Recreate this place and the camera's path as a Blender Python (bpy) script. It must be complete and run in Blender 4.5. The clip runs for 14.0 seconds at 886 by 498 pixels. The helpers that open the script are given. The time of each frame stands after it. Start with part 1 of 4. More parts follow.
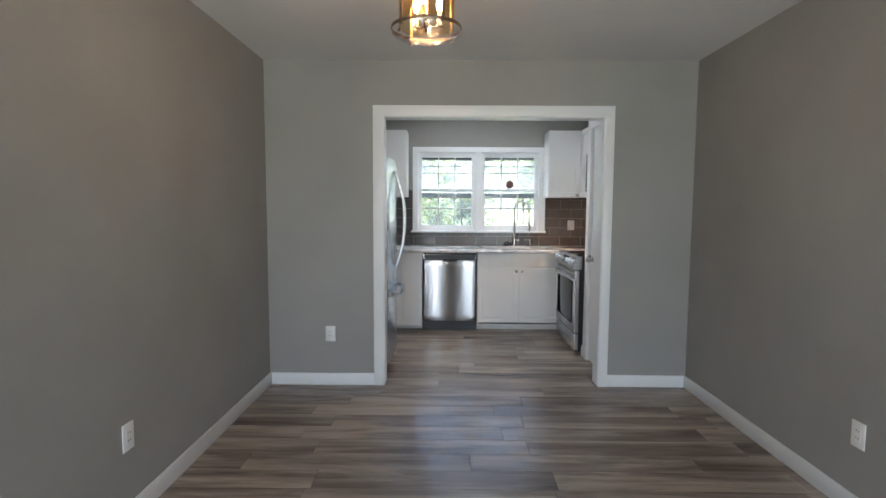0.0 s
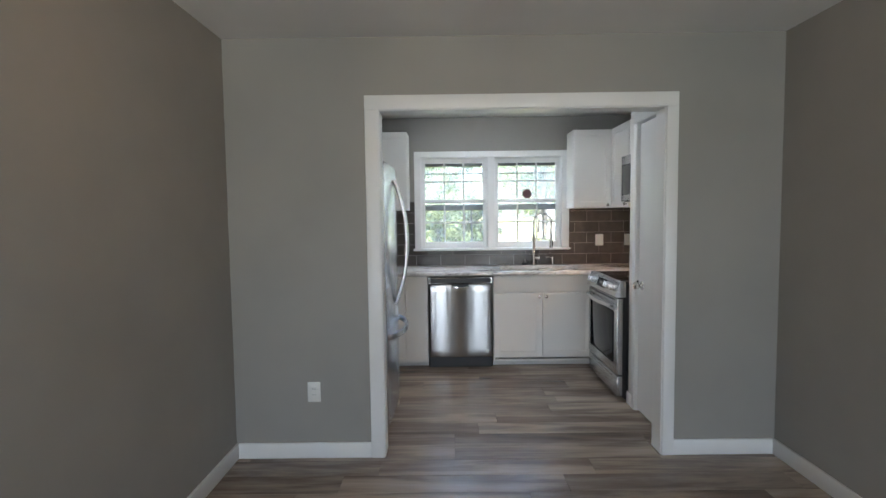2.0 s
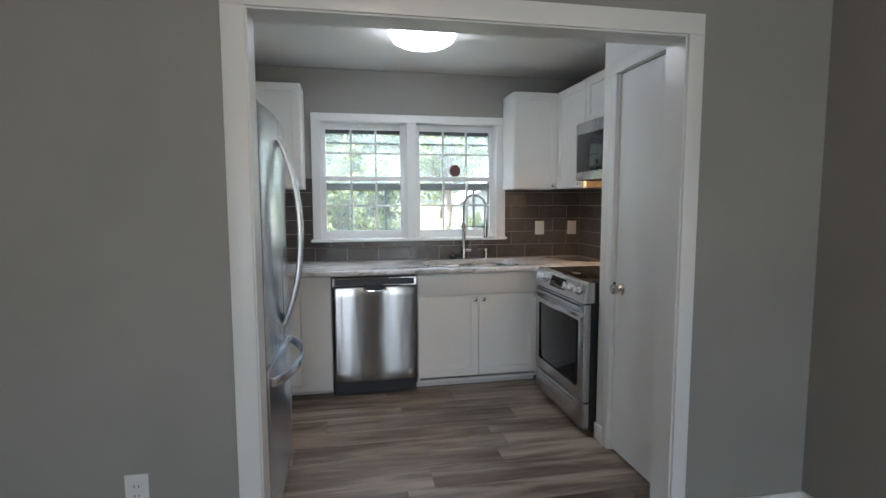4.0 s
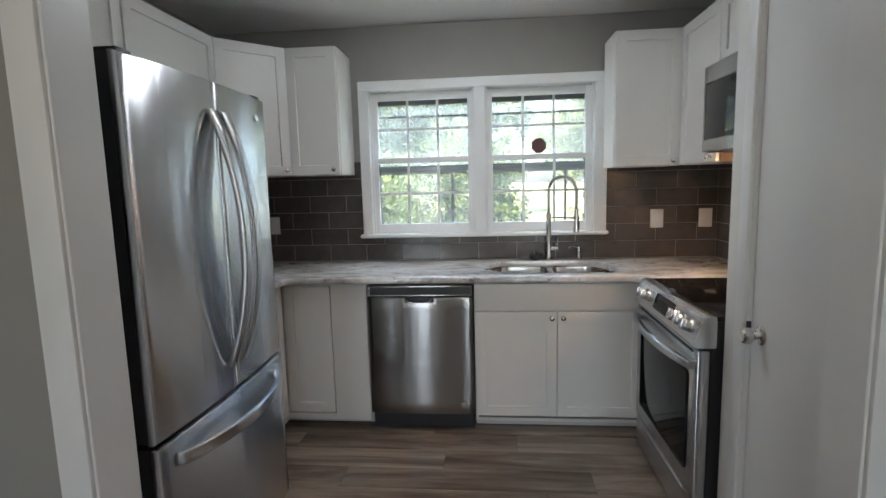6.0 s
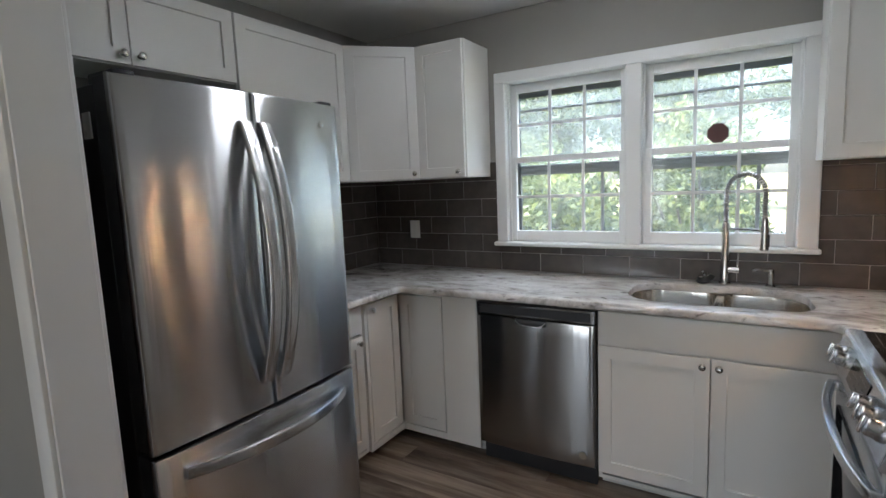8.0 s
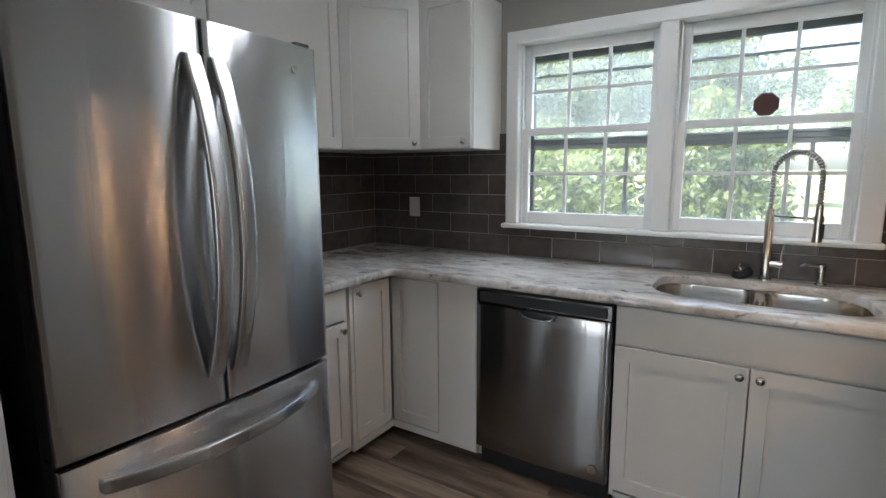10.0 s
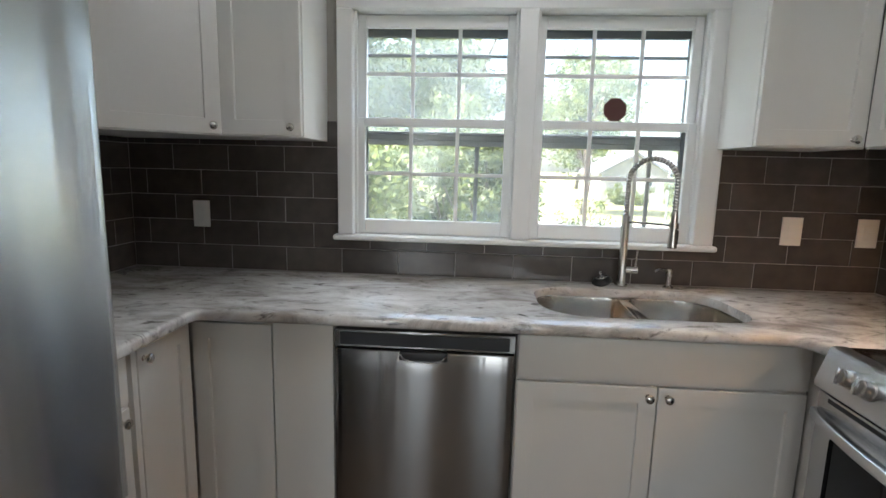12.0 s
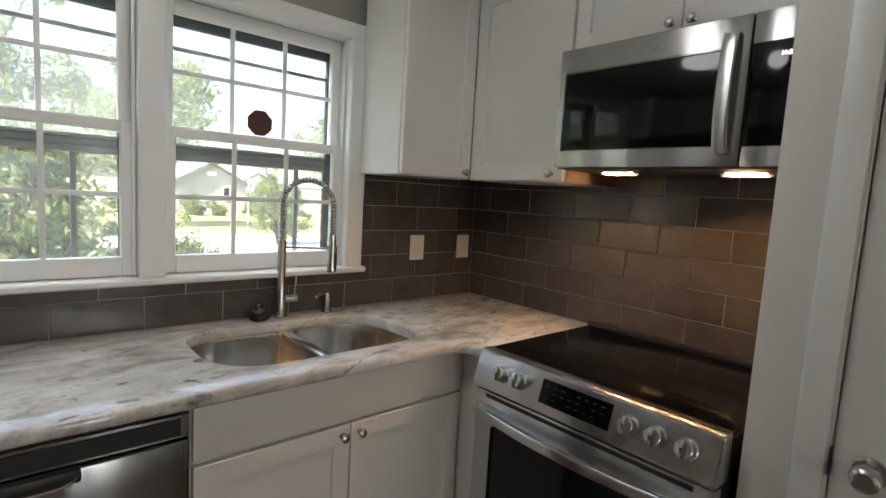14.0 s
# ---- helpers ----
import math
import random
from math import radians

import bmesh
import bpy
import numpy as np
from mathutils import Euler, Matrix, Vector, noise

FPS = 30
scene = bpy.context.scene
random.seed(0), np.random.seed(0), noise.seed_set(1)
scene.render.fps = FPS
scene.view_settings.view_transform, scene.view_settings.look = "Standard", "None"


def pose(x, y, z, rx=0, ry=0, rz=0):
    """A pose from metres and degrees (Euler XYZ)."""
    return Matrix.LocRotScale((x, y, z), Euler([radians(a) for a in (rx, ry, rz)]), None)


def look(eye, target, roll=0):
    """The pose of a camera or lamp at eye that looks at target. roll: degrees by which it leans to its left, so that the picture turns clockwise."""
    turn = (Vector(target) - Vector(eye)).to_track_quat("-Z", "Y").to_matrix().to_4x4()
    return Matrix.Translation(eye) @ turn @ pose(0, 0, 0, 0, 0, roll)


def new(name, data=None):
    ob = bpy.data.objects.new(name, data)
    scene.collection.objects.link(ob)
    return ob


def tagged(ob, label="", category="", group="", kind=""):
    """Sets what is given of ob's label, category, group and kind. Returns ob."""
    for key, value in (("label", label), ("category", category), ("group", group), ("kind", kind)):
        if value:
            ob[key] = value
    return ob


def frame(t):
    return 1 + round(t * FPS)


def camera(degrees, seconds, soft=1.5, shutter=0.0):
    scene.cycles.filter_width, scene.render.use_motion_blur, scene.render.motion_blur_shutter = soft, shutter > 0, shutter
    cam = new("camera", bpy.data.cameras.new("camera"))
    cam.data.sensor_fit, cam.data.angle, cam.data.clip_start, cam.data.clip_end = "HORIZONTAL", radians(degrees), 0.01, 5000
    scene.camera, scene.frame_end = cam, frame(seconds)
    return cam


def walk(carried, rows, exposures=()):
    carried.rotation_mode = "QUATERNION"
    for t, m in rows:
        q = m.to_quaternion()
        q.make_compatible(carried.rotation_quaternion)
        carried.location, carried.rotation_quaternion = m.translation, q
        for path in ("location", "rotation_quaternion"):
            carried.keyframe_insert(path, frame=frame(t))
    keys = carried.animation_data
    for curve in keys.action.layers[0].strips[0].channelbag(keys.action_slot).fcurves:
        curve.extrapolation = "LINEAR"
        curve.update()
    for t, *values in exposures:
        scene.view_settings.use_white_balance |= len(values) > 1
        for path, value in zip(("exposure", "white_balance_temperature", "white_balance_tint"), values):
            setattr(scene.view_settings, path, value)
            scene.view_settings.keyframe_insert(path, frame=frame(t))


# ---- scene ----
cam = camera(82.1, 14.0)
PATH = [
    (0, (0.152, 1.292, 1.373), (0.136, 3.286, 1.213), 0.3),
    (0.5, (0.191, 1.425, 1.381), (0.176, 3.418, 1.225), 0.2),
    (1, (0.232, 1.678, 1.416), (0.207, 3.672, 1.269), 1.2),
    (1.5, (0.15, 1.941, 1.416), (0.111, 3.936, 1.271), 0.9),
    (2, (0.052, 2.182, 1.438), (0.04, 4.178, 1.31), -0.7),
    (2.5, (0.009, 2.474, 1.421), (0.106, 4.467, 1.288), -0.5),
    (3, (-0.058, 2.755, 1.397), (0.222, 4.729, 1.241), -0.0),
    (3.2, (-0.088, 2.865, 1.396), (0.293, 4.821, 1.229), -0.1),
    (5.5, (0.425, 3.961, 1.427), (0.606, 5.939, 1.194), -2.4),
    (6, (0.591, 4.128, 1.436), (0.404, 6.102, 1.179), -1.5),
    (6.5, (0.671, 4.303, 1.446), (0.245, 6.242, 1.203), -2.4),
    (7, (0.827, 4.414, 1.46), (0.219, 6.304, 1.214), -3.5),
    (7.5, (1.028, 4.521, 1.457), (0.223, 6.336, 1.22), -2.1),
    (8, (1.085, 4.658, 1.465), (0.047, 6.349, 1.215), -2.4),
    (10.5, (0.857, 5.069, 1.385), (-0.19, 6.743, 1.066), 0.2),
    (11, (0.693, 5.207, 1.399), (-0.033, 7.038, 1.057), 0.7),
    (11.5, (0.485, 5.25, 1.398), (0.107, 7.186, 1.065), 1.0),
    (12, (0.346, 5.318, 1.403), (0.214, 7.288, 1.087), 1.4),
    (12.5, (0.287, 5.472, 1.421), (0.411, 7.451, 1.153), 1.5),
    (13, (0.223, 5.558, 1.418), (0.745, 7.475, 1.187), 2.5),
    (13.5, (0.156, 5.618, 1.435), (1.17, 7.327, 1.206), 2.7),
    (14, (0.137, 5.632, 1.433), (1.457, 7.12, 1.221), 3.4),
]
EXPOSURES = [
    (0.0, 3.82, 5850, 9),
    (1.5, 3.7, 5950, 9),
    (3.0, 3.45, 5800, 9),
    (5.5, 3.3, 6100, 9),
    (8.0, 3.23, 6100, 10),
    (11.0, 3.18, 6200, 9),
    (12.5, 3.12, 6450, 9),
    (14.0, 2.9, 6800, 9),
]
walk(cam, [(t, look(eye, target, roll)) for t, eye, target, roll in PATH], EXPOSURES)

# ---------------------------------------------------------------- light
world = bpy.data.worlds.new("sky")
scene.world = world
world.use_nodes = True
wn = world.node_tree.nodes
wl = world.node_tree.links
sky = wn.new("ShaderNodeTexSky")
sky.sky_type = "NISHITA"
sky.sun_disc = False
sky.sun_elevation = radians(52)
sky.sun_rotation = radians(255)
sky.air_density, sky.dust_density = 1.0, 3.0
wl.new(sky.outputs[0], wn["Background"].inputs[0])
wn["Background"].inputs[1].default_value = 0.115

sun = new("sun", bpy.data.lights.new("sun", "SUN"))
sun.data.energy, sun.data.angle, sun.data.color = 3.8, radians(0.6), (1.0, 0.95, 0.87)
sun.matrix_world = look((-9, -2.4, 11), (0, 0, 0))


def area(name, m, sx, sy, watts, colour, shape="RECTANGLE"):
    lamp = new(name, bpy.data.lights.new(name, "AREA"))
    lamp.data.shape, lamp.data.size, lamp.data.size_y = shape, sx, sy
    lamp.data.energy, lamp.data.color = watts, colour
    lamp.matrix_world = m
    return lamp


# daylight in the openings of the two living-room windows behind the walker
for wx, watts in ((-0.85, 3.8), (1.58, 3.0)):
    area("living_window_daylight", look((wx, -1.31, 1.30), (wx, 5, 1.30)), 0.60, 1.8, watts, (0.88, 0.94, 1.0))
# unseen area lamp added just above the kitchen window, boosting the open sky's light
area("sky_fill_lamp", look((0.53, 8.25, 2.85), (0.30, 6.70, 0.95)), 1.7, 0.9, 9.0, (0.84, 0.93, 1.0))
LAMP = Vector((0.065, 3.38, 2.07))


# ---------------------------------------------------------------- materials
def mat(name, rough=0.5, metal=0.0):
    m = bpy.data.materials.new(name)
    m.use_nodes = True
    p = m.node_tree.nodes["Principled BSDF"]
    p.inputs["Roughness"].default_value = rough
    p.inputs["Metallic"].default_value = metal
    return m, m.node_tree.nodes, m.node_tree.links, p


def coords(n, l, scale=(1, 1, 1), world_space=False):
    mp = n.new("ShaderNodeMapping")
    mp.inputs["Scale"].default_value = scale
    if world_space:
        l.new(n.new("ShaderNodeNewGeometry").outputs["Position"], mp.inputs[0])
    else:
        l.new(n.new("ShaderNodeTexCoord").outputs["Object"], mp.inputs[0])
    return mp.outputs[0]


def noise_tex(n, l, vec, scale, detail=4, rough=0.5, distort=0.0):
    t = n.new("ShaderNodeTexNoise")
    t.inputs["Scale"].default_value = scale
    t.inputs["Detail"].default_value = detail
    t.inputs["Roughness"].default_value = rough
    t.inputs["Distortion"].default_value = distort
    l.new(vec, t.inputs["Vector"])
    return t.outputs["Fac"]


def ramp(n, l, fac, stops):
    r = n.new("ShaderNodeValToRGB")
    e = r.color_ramp.elements
    while len(e) < len(stops):
        e.new(0.5)
    for el, (pos, c) in zip(e, stops):
        el.position = pos
        el.color = (*c, 1) if len(c) == 3 else c
    l.new(fac, r.inputs[0])
    return r.outputs[0]


def mix(n, l, fac, a, b, mode="MIX"):
    m = n.new("ShaderNodeMix")
    m.data_type, m.blend_type = "RGBA", mode
    for sock, v in ((m.inputs[0], fac), (m.inputs[6], a), (m.inputs[7], b)):
        if isinstance(v, (int, float)):
            sock.default_value = v
        elif isinstance(v, tuple):
            sock.default_value = (*v, 1)
        else:
            l.new(v, sock)
    return m.outputs[2]


def bump(n, l, p, height, strength, dist=0.002):
    b = n.new("ShaderNodeBump")
    b.inputs["Strength"].default_value = strength
    b.inputs["Distance"].default_value = dist
    l.new(height, b.inputs["Height"])
    l.new(b.outputs[0], p.inputs["Normal"])


def painted(name, colour, rough, orange=0.1, vary=0.06, scale=160):
    """Paint over plaster, wood or steel: faint blotches and a fine roller texture."""
    m, n, l, p = mat(name, rough)
    v = coords(n, l, world_space=True)
    big = noise_tex(n, l, v, 1.7, 3)
    dark = tuple(c * (1 - vary) for c in colour)
    light = tuple(min(1, c * (1 + vary)) for c in colour)
    l.new(ramp(n, l, big, [(0.3, dark), (0.7, light)]), p.inputs["Base Color"])
    fine = noise_tex(n, l, v, scale, 3)
    bump(n, l, p, fine, orange, 0.001)
    rr = n.new("ShaderNodeMapRange")
    rr.inputs[3].default_value, rr.inputs[4].default_value = rough - 0.06, rough + 0.06
    l.new(noise_tex(n, l, v, 9, 3), rr.inputs[0])
    l.new(rr.outputs[0], p.inputs["Roughness"])
    return m


WALL = painted("greige_wall_paint", (0.315, 0.302, 0.278), 0.6, 0.18)
CEIL = painted("ceiling_paint", (0.78, 0.77, 0.75), 0.8, 0.25, 0.03)
TRIM = painted("white_trim_paint", (0.80, 0.80, 0.79), 0.35, 0.05, 0.03)
DOORP = painted("white_door_paint", (0.78, 0.78, 0.77), 0.38, 0.06, 0.03)
CAB = painted("white_cabinet_paint", (0.78, 0.765, 0.735), 0.36, 0.04, 0.03, 240)
KICK = painted("toe_kick_paint", (0.62, 0.61, 0.59), 0.5, 0.05, 0.06)
PLASTIC = painted("white_plastic", (0.78, 0.77, 0.74), 0.3, 0.02, 0.02)
BLACKP = painted("black_plastic", (0.018, 0.018, 0.02), 0.42, 0.08, 0.1, 300)
DARKG = painted("dark_grey_enamel", (0.035, 0.036, 0.04), 0.45, 0.1, 0.1, 300)
STORM = painted("grey_storm_aluminium", (0.24, 0.25, 0.255), 0.45, 0.05, 0.1)
# darker copy of the storm aluminium, with the frame's shade put in its colour
STORM_SHADED = painted("shade_darkened_storm_frame", (0.10, 0.105, 0.11), 0.5, 0.05, 0.1)
GROUT = painted("pale_grey_grout", (0.36, 0.34, 0.325), 0.85, 0.3, 0.08, 500)
SUBFLOOR = painted("dark_subfloor", (0.035, 0.03, 0.027), 0.8, 0.2, 0.1)
SIDEBROWN = painted("dark_brown_side", (0.05, 0.031, 0.02), 0.6, 0.1, 0.15, 60)
# red sticker, with its backlit darkness put into the colour
RED = painted("backlit_dark_red_sticker", (0.075, 0.020, 0.017), 0.5, 0.05, 0.15)


def steel(name, base, rough, horizontal=True, aniso=0.65):
    m, n, l, p = mat(name, rough, 1.0)
    s = (3.0, 3.0, 900) if horizontal else (900, 900, 3.0)
    v = coords(n, l, s, True)
    g = noise_tex(n, l, v, 1.0, 3)
    l.new(ramp(n, l, g, [(0.25, tuple(c * 0.96 for c in base)), (0.75, base)]), p.inputs["Base Color"])
    p.inputs["Anisotropic"].default_value = aniso
    p.inputs["Anisotropic Rotation"].default_value = 0.25
    wave = noise_tex(n, l, coords(n, l, (5.0, 5.0, 0.9), True), 1.0, 2)
    fine_wave = noise_tex(n, l, coords(n, l, (19.0, 19.0, 0.7), True), 1.0, 3)
    both = n.new("ShaderNodeMath")
    both.operation = "MULTIPLY_ADD"
    both.inputs[1].default_value = 0.24
    l.new(fine_wave, both.inputs[0])
    l.new(wave, both.inputs[2])
    bump(n, l, p, both.outputs[0], 0.3, 0.010)
    t = n.new("ShaderNodeTangent")
    t.direction_type, t.axis = "RADIAL", "Z"
    l.new(t.outputs[0], p.inputs["Tangent"])
    return m


STEEL = steel("brushed_stainless_steel", (0.60, 0.603, 0.612), 0.25, True, 1.0)
# dishwasher steel, its base lowered to stand in for dim room reflections
STEEL_DIMMED = steel("stainless_darkened_for_reflection", (0.31, 0.30, 0.29), 0.2, True, 0.95)
BOWL = steel("satin_sink_steel", (0.68, 0.65, 0.60), 0.17, True, 0.0)
NICKEL, _, _, _p = mat("satin_nickel", 0.24, 1.0)
_p.inputs["Base Color"].default_value = (0.64, 0.62, 0.59, 1)
CHROME, _, _, _p = mat("polished_chrome", 0.10, 1.0)
_p.inputs["Base Color"].default_value = (0.72, 0.72, 0.73, 1)
BRONZE, n_, l_, _p = mat("brushed_bronze", 0.32, 1.0)
l_.new(ramp(n_, l_, noise_tex(n_, l_, coords(n_, l_), 40, 3), [(0.3, (0.20, 0.15, 0.11)), (0.7, (0.30, 0.24, 0.18))]), _p.inputs["Base Color"])
BLACKGLASS, n_, l_, _p = mat("black_ceramic_glass", 0.06)
_p.inputs["Base Color"].default_value = (0.006, 0.006, 0.007, 1)
_p.inputs["Specular IOR Level"].default_value = 0.3
l_.new(ramp(n_, l_, noise_tex(n_, l_, coords(n_, l_, world_space=True), 14, 4), [(0.35, (0.05,) * 3), (0.75, (0.14,) * 3)]), _p.inputs["Roughness"])
OVENGLASS, _, _, _p = mat("oven_window_glass", 0.05)
_p.inputs["Base Color"].default_value = (0.012, 0.013, 0.015, 1)
_p.inputs["Specular IOR Level"].default_value = 0.25
GREYHOSE = painted("grey_braided_hose", (0.20, 0.20, 0.20), 0.4, 0.2, 0.1, 400)
RUBBER = painted("black_rubber", (0.015, 0.015, 0.016), 0.55, 0.1, 0.1)


def glass(name, tint=(1, 1, 1), rough=0.0, ior=1.45):
    m, n, l, p = mat(name, rough)
    p.inputs["Transmission Weight"].default_value = 1.0
    p.inputs["IOR"].default_value = ior
    p.inputs["Base Color"].default_value = (*tint, 1)
    return m


PANE = glass("coated_window_glass", (0.97, 0.99, 0.98), 0.0, 1.16)


def thin_glass(name, tint):
    """Lamp glass a few millimetres thick: clear, with a faint gloss."""
    m, n, l, p = mat(name, 0.03)
    clear = n.new("ShaderNodeBsdfTransparent")
    clear.inputs[0].default_value = (*tint, 1)
    gloss = n.new("ShaderNodeBsdfGlossy")
    gloss.inputs["Roughness"].default_value = 0.03
    blend = n.new("ShaderNodeMixShader")
    blend.inputs[0].default_value = 0.07
    l.new(clear.outputs[0], blend.inputs[1])
    l.new(gloss.outputs[0], blend.inputs[2])
    l.new(blend.outputs[0], n["Material Output"].inputs[0])
    return m


LAMPGLASS = thin_glass("clear_lamp_glass", (0.97, 0.96, 0.94))
# clear drum glass; the bulbs' amber glow is put into its tint
AMBER_GLOW = thin_glass("clear_glass_amber_glow_tint", (0.96, 0.85, 0.68))

def veiled_glass(name, thin, thick):
    """A storm pane; a pale translucent veil paints the daylight haze over it."""
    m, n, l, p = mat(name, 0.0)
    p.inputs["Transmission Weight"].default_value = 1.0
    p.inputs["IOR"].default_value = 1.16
    veil = n.new("ShaderNodeBsdfTranslucent")
    veil.inputs[0].default_value = (0.86, 0.90, 0.89, 1)
    veil_mix = n.new("ShaderNodeMixShader")
    l.new(ramp(n, l, noise_tex(n, l, coords(n, l, world_space=True), 3.5, 5), [(0.3, (thin,) * 3), (0.7, (thick,) * 3)]), veil_mix.inputs[0])
    l.new(p.outputs[0], veil_mix.inputs[1])
    l.new(veil.outputs[0], veil_mix.inputs[2])
    l.new(veil_mix.outputs[0], n["Material Output"].inputs[0])
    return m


VEILED = veiled_glass("haze_veiled_storm_glass", 0.035, 0.085)
VEILED_UPPER = veiled_glass("haze_veiled_upper_storm_glass", 0.06, 0.14)


def glow(name, colour, strength):
    m, n, l, p = mat(name, 0.4)
    p.inputs["Base Color"].default_value = (*colour, 1)
    p.inputs["Emission Color"].default_value = (*colour, 1)
    p.inputs["Emission Strength"].default_value = strength
    return m


DOME = glow("lit_opal_dome", (0.97, 0.98, 1.0), 1.7)
BULB = glow("lit_candle_bulb", (1.0, 0.67, 0.40), 23.0)
HOOD = glow("lit_hood_lens", (1.0, 0.55, 0.25), 85.0)
DIGITS = glow("lit_digits", (0.85, 0.95, 1.0), 1.6)
LEGEND = painted("grey_legend_print", (0.025, 0.025, 0.027), 0.4, 0.02, 0.02)

# granite: pale ground, drifting grey-brown veins, dark flecks
GRANITE, n_, l_, _p = mat("pale_veined_granite", 0.08)
_p.inputs["Specular IOR Level"].default_value = 0.8
v_ = coords(n_, l_, (1.0, 1.9, 1.5), True)
warp = noise_tex(n_, l_, v_, 2.6, 6, 0.62, 0.6)
vein = noise_tex(n_, l_, v_, 4.6, 10, 0.70, 1.1)
base_ = ramp(n_, l_, vein, [(0.27, (0.27, 0.255, 0.242)), (0.38, (0.51, 0.49, 0.47)), (0.47, (0.71, 0.685, 0.665)), (0.62, (0.84, 0.83, 0.81))])
cloud = ramp(n_, l_, warp, [(0.33, (0.58, 0.55, 0.52)), (0.44, (0.80, 0.78, 0.76)), (0.56, (1.0, 1.0, 1.0))])
base_ = mix(n_, l_, 1.0, base_, cloud, "MULTIPLY")
fleck = ramp(n_, l_, noise_tex(n_, l_, v_, 42, 4, 0.65, 0.5), [(0.29, (0.25, 0.23, 0.215)), (0.39, (1, 1, 1))])
base_ = mix(n_, l_, 0.55, base_, fleck, "MULTIPLY")
chunk = ramp(n_, l_, noise_tex(n_, l_, v_, 13, 5, 0.6, 0.5), [(0.31, (0.18, 0.165, 0.155)), (0.40, (1, 1, 1))])
l_.new(mix(n_, l_, 0.85, base_, chunk, "MULTIPLY"), _p.inputs["Base Color"])

# glazed backsplash tile, each a shade apart
TILE, n_, l_, _p = mat("taupe_glazed_tile", 0.2)
info = n_.new("ShaderNodeObjectInfo")
shade = ramp(n_, l_, info.outputs["Random"], [(0.0, (0.076, 0.066, 0.060)), (1.0, (0.102, 0.090, 0.083))])
v_ = coords(n_, l_, world_space=True)
mott = ramp(n_, l_, noise_tex(n_, l_, v_, 16, 4), [(0.3, (0.8, 0.8, 0.8)), (0.7, (1.1, 1.08, 1.06))])
l_.new(mix(n_, l_, 1.0, shade, mott, "MULTIPLY"), _p.inputs["Base Color"])
bump(n_, l_, _p, noise_tex(n_, l_, v_, 11, 2), 0.35, 0.004)

# vinyl plank: long grain along x, tone by plank
PLANK, n_, l_, _p = mat("grey_brown_vinyl_plank", 0.27)
info = n_.new("ShaderNodeObjectInfo")
geo = n_.new("ShaderNodeNewGeometry")
off = n_.new("ShaderNodeVectorMath")
off.operation = "MULTIPLY_ADD"
comb = n_.new("ShaderNodeCombineXYZ")
l_.new(info.outputs["Random"], comb.inputs[0])
l_.new(info.outputs["Random"], comb.inputs[2])
l_.new(comb.outputs[0], off.inputs[0])
off.inputs[1].default_value = (37, 0, 23)
l_.new(geo.outputs["Position"], off.inputs[2])
mp = n_.new("ShaderNodeMapping")
mp.inputs["Scale"].default_value = (0.8, 6.5, 1)
l_.new(off.outputs[0], mp.inputs[0])
grain = noise_tex(n_, l_, mp.outputs[0], 1.0, 6, 0.62, 0.4)
mp2 = n_.new("ShaderNodeMapping")
mp2.inputs["Scale"].default_value = (5, 150, 1)
l_.new(off.outputs[0], mp2.inputs[0])
fine = noise_tex(n_, l_, mp2.outputs[0], 1.0, 4, 0.6)
tone = ramp(n_, l_, grain, [(0.31, (0.090, 0.067, 0.051)), (0.45, (0.200, 0.154, 0.119)), (0.56, (0.345, 0.280, 0.222)), (0.72, (0.46, 0.388, 0.318))])
pl = ramp(n_, l_, info.outputs["Random"], [(0.0, (0.78, 0.76, 0.75)), (1.0, (1.12, 1.1, 1.08))])
tone = mix(n_, l_, 1.0, tone, pl, "MULTIPLY")
fr = ramp(n_, l_, fine, [(0.3, (0.8, 0.8, 0.8)), (0.6, (1.05, 1.05, 1.05))])
l_.new(mix(n_, l_, 0.7, tone, fr, "MULTIPLY"), _p.inputs["Base Color"])
bump(n_, l_, _p, fine, 0.25, 0.001)

LEAF, n_, l_, _p = mat("green_leaf", 0.5)
geo = n_.new("ShaderNodeNewGeometry")
l_.new(ramp(n_, l_, geo.outputs["Random Per Island"], [(0.0, (0.050, 0.075, 0.028)), (0.5, (0.11, 0.145, 0.052)), (1.0, (0.22, 0.23, 0.10))]), _p.inputs["Base Color"])
_p.inputs["Subsurface Weight"].default_value = 0.0
trans = n_.new("ShaderNodeBsdfTranslucent")
trans.inputs[0].default_value = (0.26, 0.31, 0.10, 1)
add = n_.new("ShaderNodeMixShader")
add.inputs[0].default_value = 0.35
l_.new(_p.outputs[0], add.inputs[1])
l_.new(trans.outputs[0], add.inputs[2])
l_.new(add.outputs[0], n_["Material Output"].inputs[0])
BARK = painted("grey_bark", (0.13, 0.10, 0.08), 0.85, 0.8, 0.3, 40)
LAWN, n_, l_, _p = mat("dry_lawn", 0.9)
v_ = coords(n_, l_, world_space=True)
g1 = ramp(n_, l_, noise_tex(n_, l_, v_, 0.35, 5), [(0.3, (0.10, 0.14, 0.045)), (0.55, (0.27, 0.25, 0.10)), (0.75, (0.33, 0.29, 0.14))])
g2 = ramp(n_, l_, noise_tex(n_, l_, v_, 30, 3), [(0.3, (0.7, 0.7, 0.7)), (0.7, (1.1, 1.1, 1.1))])
l_.new(mix(n_, l_, 1.0, g1, g2, "MULTIPLY"), _p.inputs["Base Color"])
ROAD = painted("pale_concrete_road", (0.42, 0.40, 0.37), 0.85, 0.4, 0.12, 60)
BRICKH = painted("warm_grey_house_brick", (0.36, 0.34, 0.32), 0.85, 0.4, 0.12, 60)
